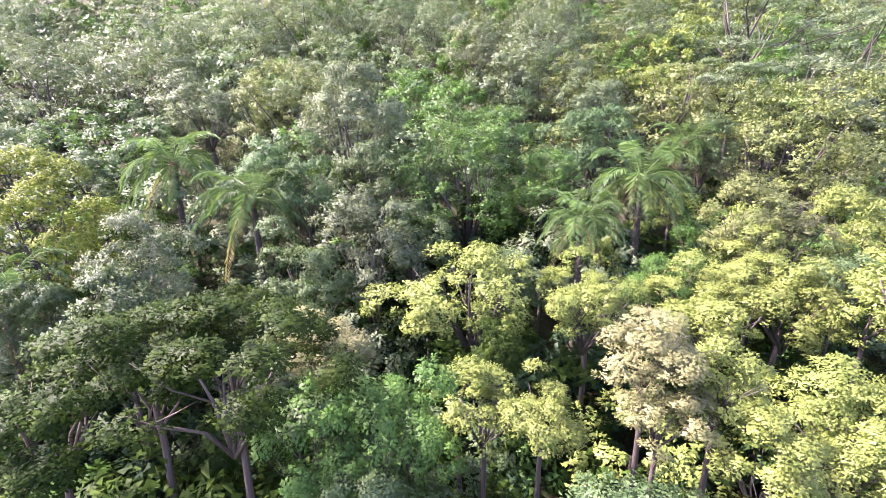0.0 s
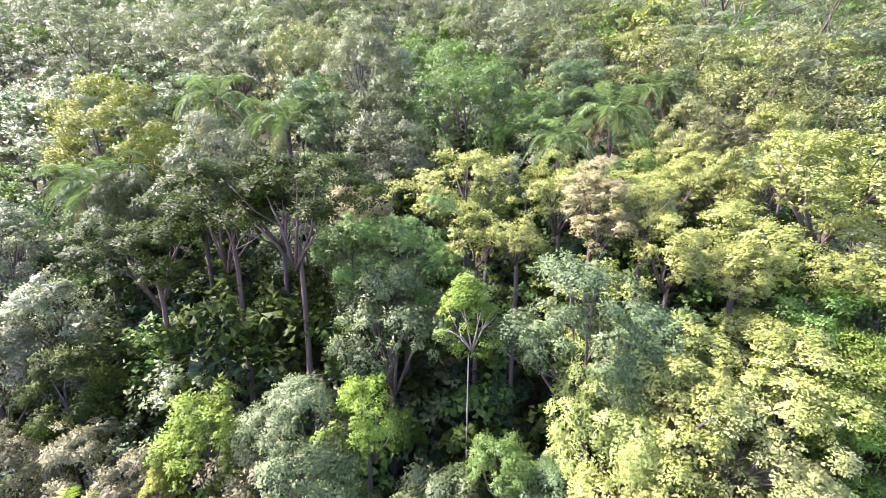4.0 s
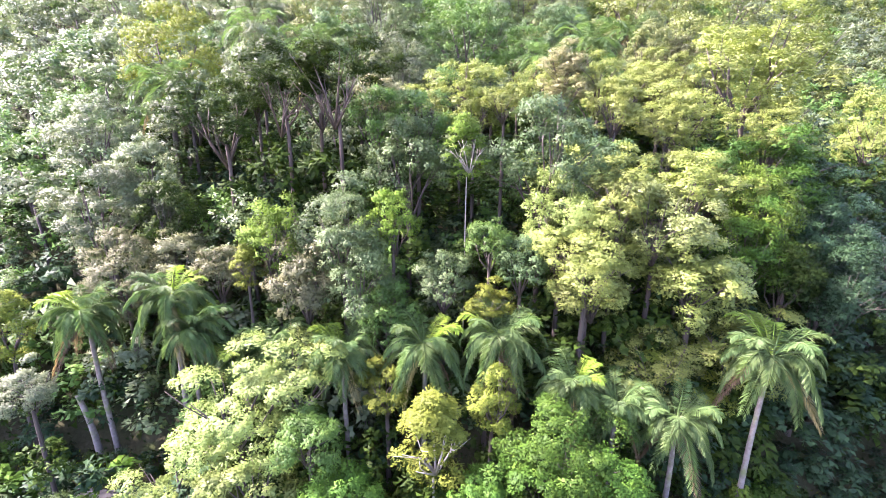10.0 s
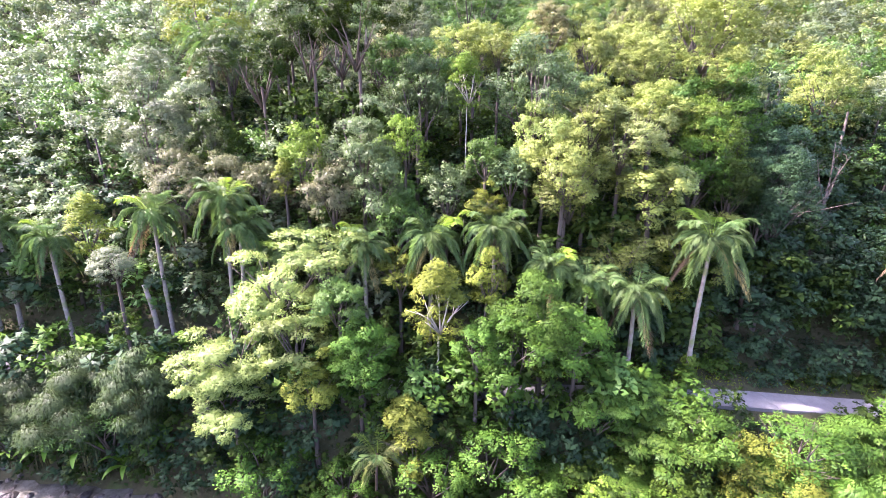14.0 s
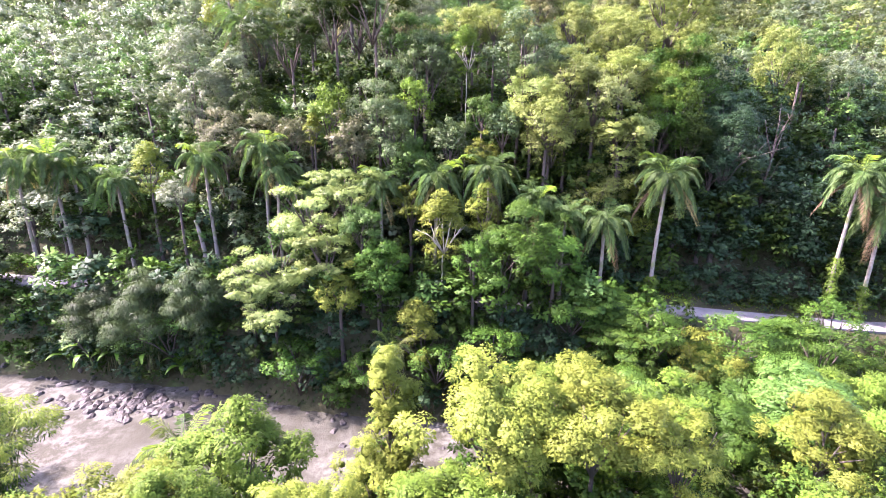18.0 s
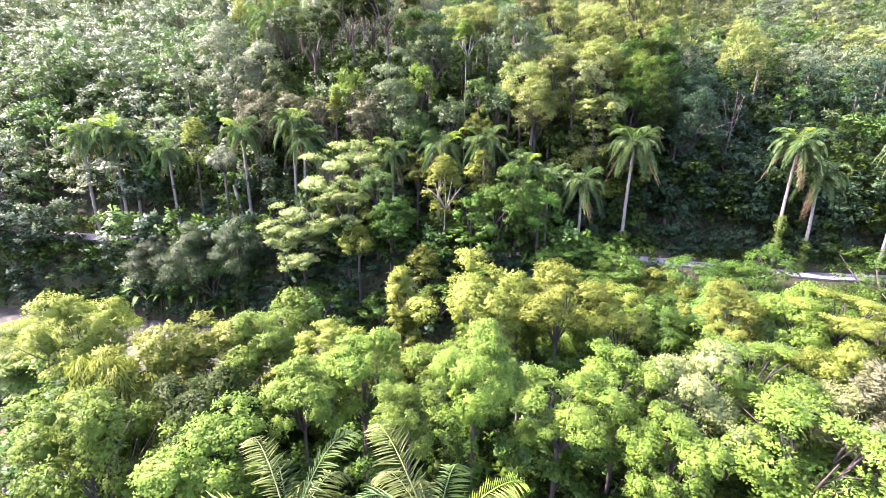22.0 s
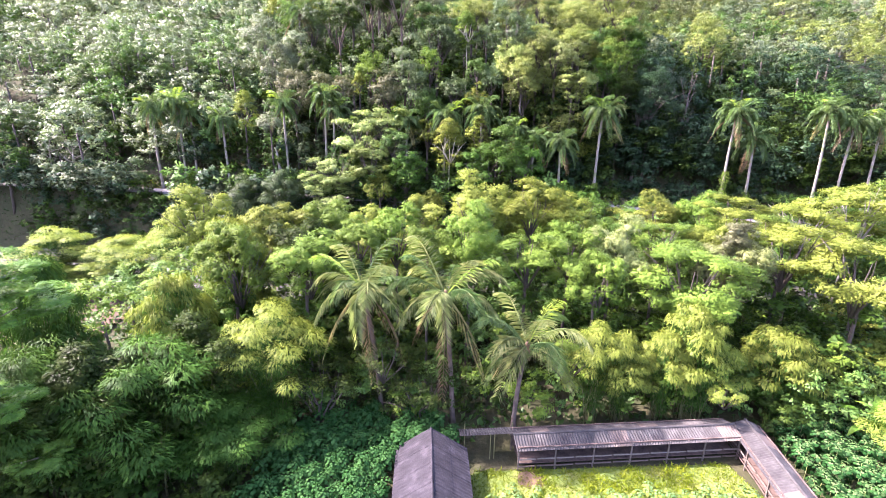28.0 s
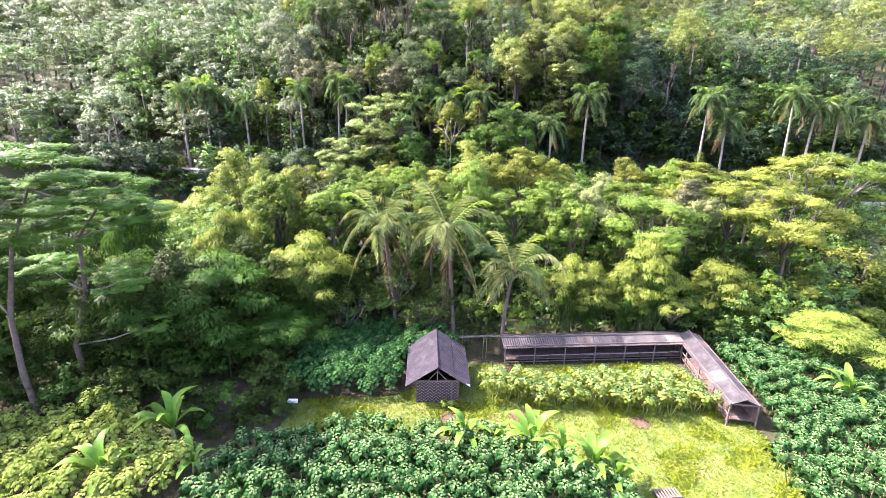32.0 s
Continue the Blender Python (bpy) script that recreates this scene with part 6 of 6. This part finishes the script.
# fill by the right bank, partly dark-leaved for painted gaps
for x0 in np.arange(6, 56, 3.4):
    for y0 in np.arange(-19, -5, 3.2):
        x, y = x0 + pick.uniform(-1, 1), y0 + pick.uniform(-1, 1)
        stand(pick.choice(["leafy", "bright", "deep", "deep"]), x, y, pick.uniform(3.5, 6.0) - 0.12 * (y + 12), pick.uniform(1.8, 2.5), FILL)
# low shrubs along the near bank
for x0 in np.arange(-24, 5, 2.6):
    for y0 in (-25.0, -22.6, -20.2):
        x, y = x0 + pick.uniform(-0.8, 0.8), y0 + pick.uniform(-0.8, 0.8)
        stand(pick.choice(["bright", "green", "deep"]), x, y, land_at(x, y) + pick.uniform(0.8, 2.4), pick.uniform(1.4, 2.0), LOW)
# the dense edge above the road, its shade painted in by dark leaf tints
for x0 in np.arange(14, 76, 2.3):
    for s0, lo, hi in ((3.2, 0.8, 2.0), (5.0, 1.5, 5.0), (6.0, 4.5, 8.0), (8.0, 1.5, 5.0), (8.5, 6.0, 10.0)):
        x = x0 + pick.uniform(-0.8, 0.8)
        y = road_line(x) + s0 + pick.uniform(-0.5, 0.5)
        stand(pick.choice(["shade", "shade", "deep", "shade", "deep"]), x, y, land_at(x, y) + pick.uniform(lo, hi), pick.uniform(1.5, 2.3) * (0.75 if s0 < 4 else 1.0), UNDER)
# low verge growth, dark-leaved to imitate shadow beside the road
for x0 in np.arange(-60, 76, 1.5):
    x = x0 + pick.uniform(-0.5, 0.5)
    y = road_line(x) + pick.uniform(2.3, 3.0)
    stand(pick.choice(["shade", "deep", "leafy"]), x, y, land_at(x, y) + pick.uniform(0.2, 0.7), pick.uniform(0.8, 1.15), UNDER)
# the hilltop behind, in leaf tints with haze painted in
for x0 in np.arange(-140, 150, 9.0):
    for y0 in (136, 146, 156):
        x, y = x0 + pick.uniform(-2, 2), y0 + pick.uniform(-2, 2)
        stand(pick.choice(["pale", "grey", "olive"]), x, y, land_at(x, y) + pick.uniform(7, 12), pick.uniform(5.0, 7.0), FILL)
# far flank of the hill, its haze again part of the leaf colour
for x0 in np.arange(-215, -112, 8.5):
    for y0 in np.arange(28, 150, 8.5):
        x, y = x0 + pick.uniform(-2, 2), y0 + pick.uniform(-2, 2)
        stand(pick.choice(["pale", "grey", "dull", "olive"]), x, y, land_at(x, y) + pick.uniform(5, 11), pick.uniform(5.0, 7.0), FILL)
woods("woodland", "crowns that close the forest between the larger trees")
# bank bushes, some with shade painted into their leaves
for i in range(44):
    x = -62 + i * 2.9 + pick.uniform(-0.6, 0.6)
    y = road_line(x) + bank(x, pick.uniform(-5.2, -2.2))
    if clear(x, y, 0.9):
        radius = pick.uniform(1.3, 2.1)
        grow("bush", pick.choice(["deep", "leafy", "green", "shade", "leafy"]), x, y, land_at(x, y) + radius * 0.6, radius)
# bushes above the road, in the same painted-shade tints
for i in range(40):
    x = -60 + i * 3.1 + pick.uniform(-0.6, 0.6)
    y = road_line(x) + pick.uniform(3.0, 9.0)
    if clear(x, y, 0.8):
        radius = pick.uniform(1.3, 2.2)
        grow("bush", pick.choice(["deep", "shade", "deep", "shade"]), x, y, land_at(x, y) + radius * 0.7, radius)
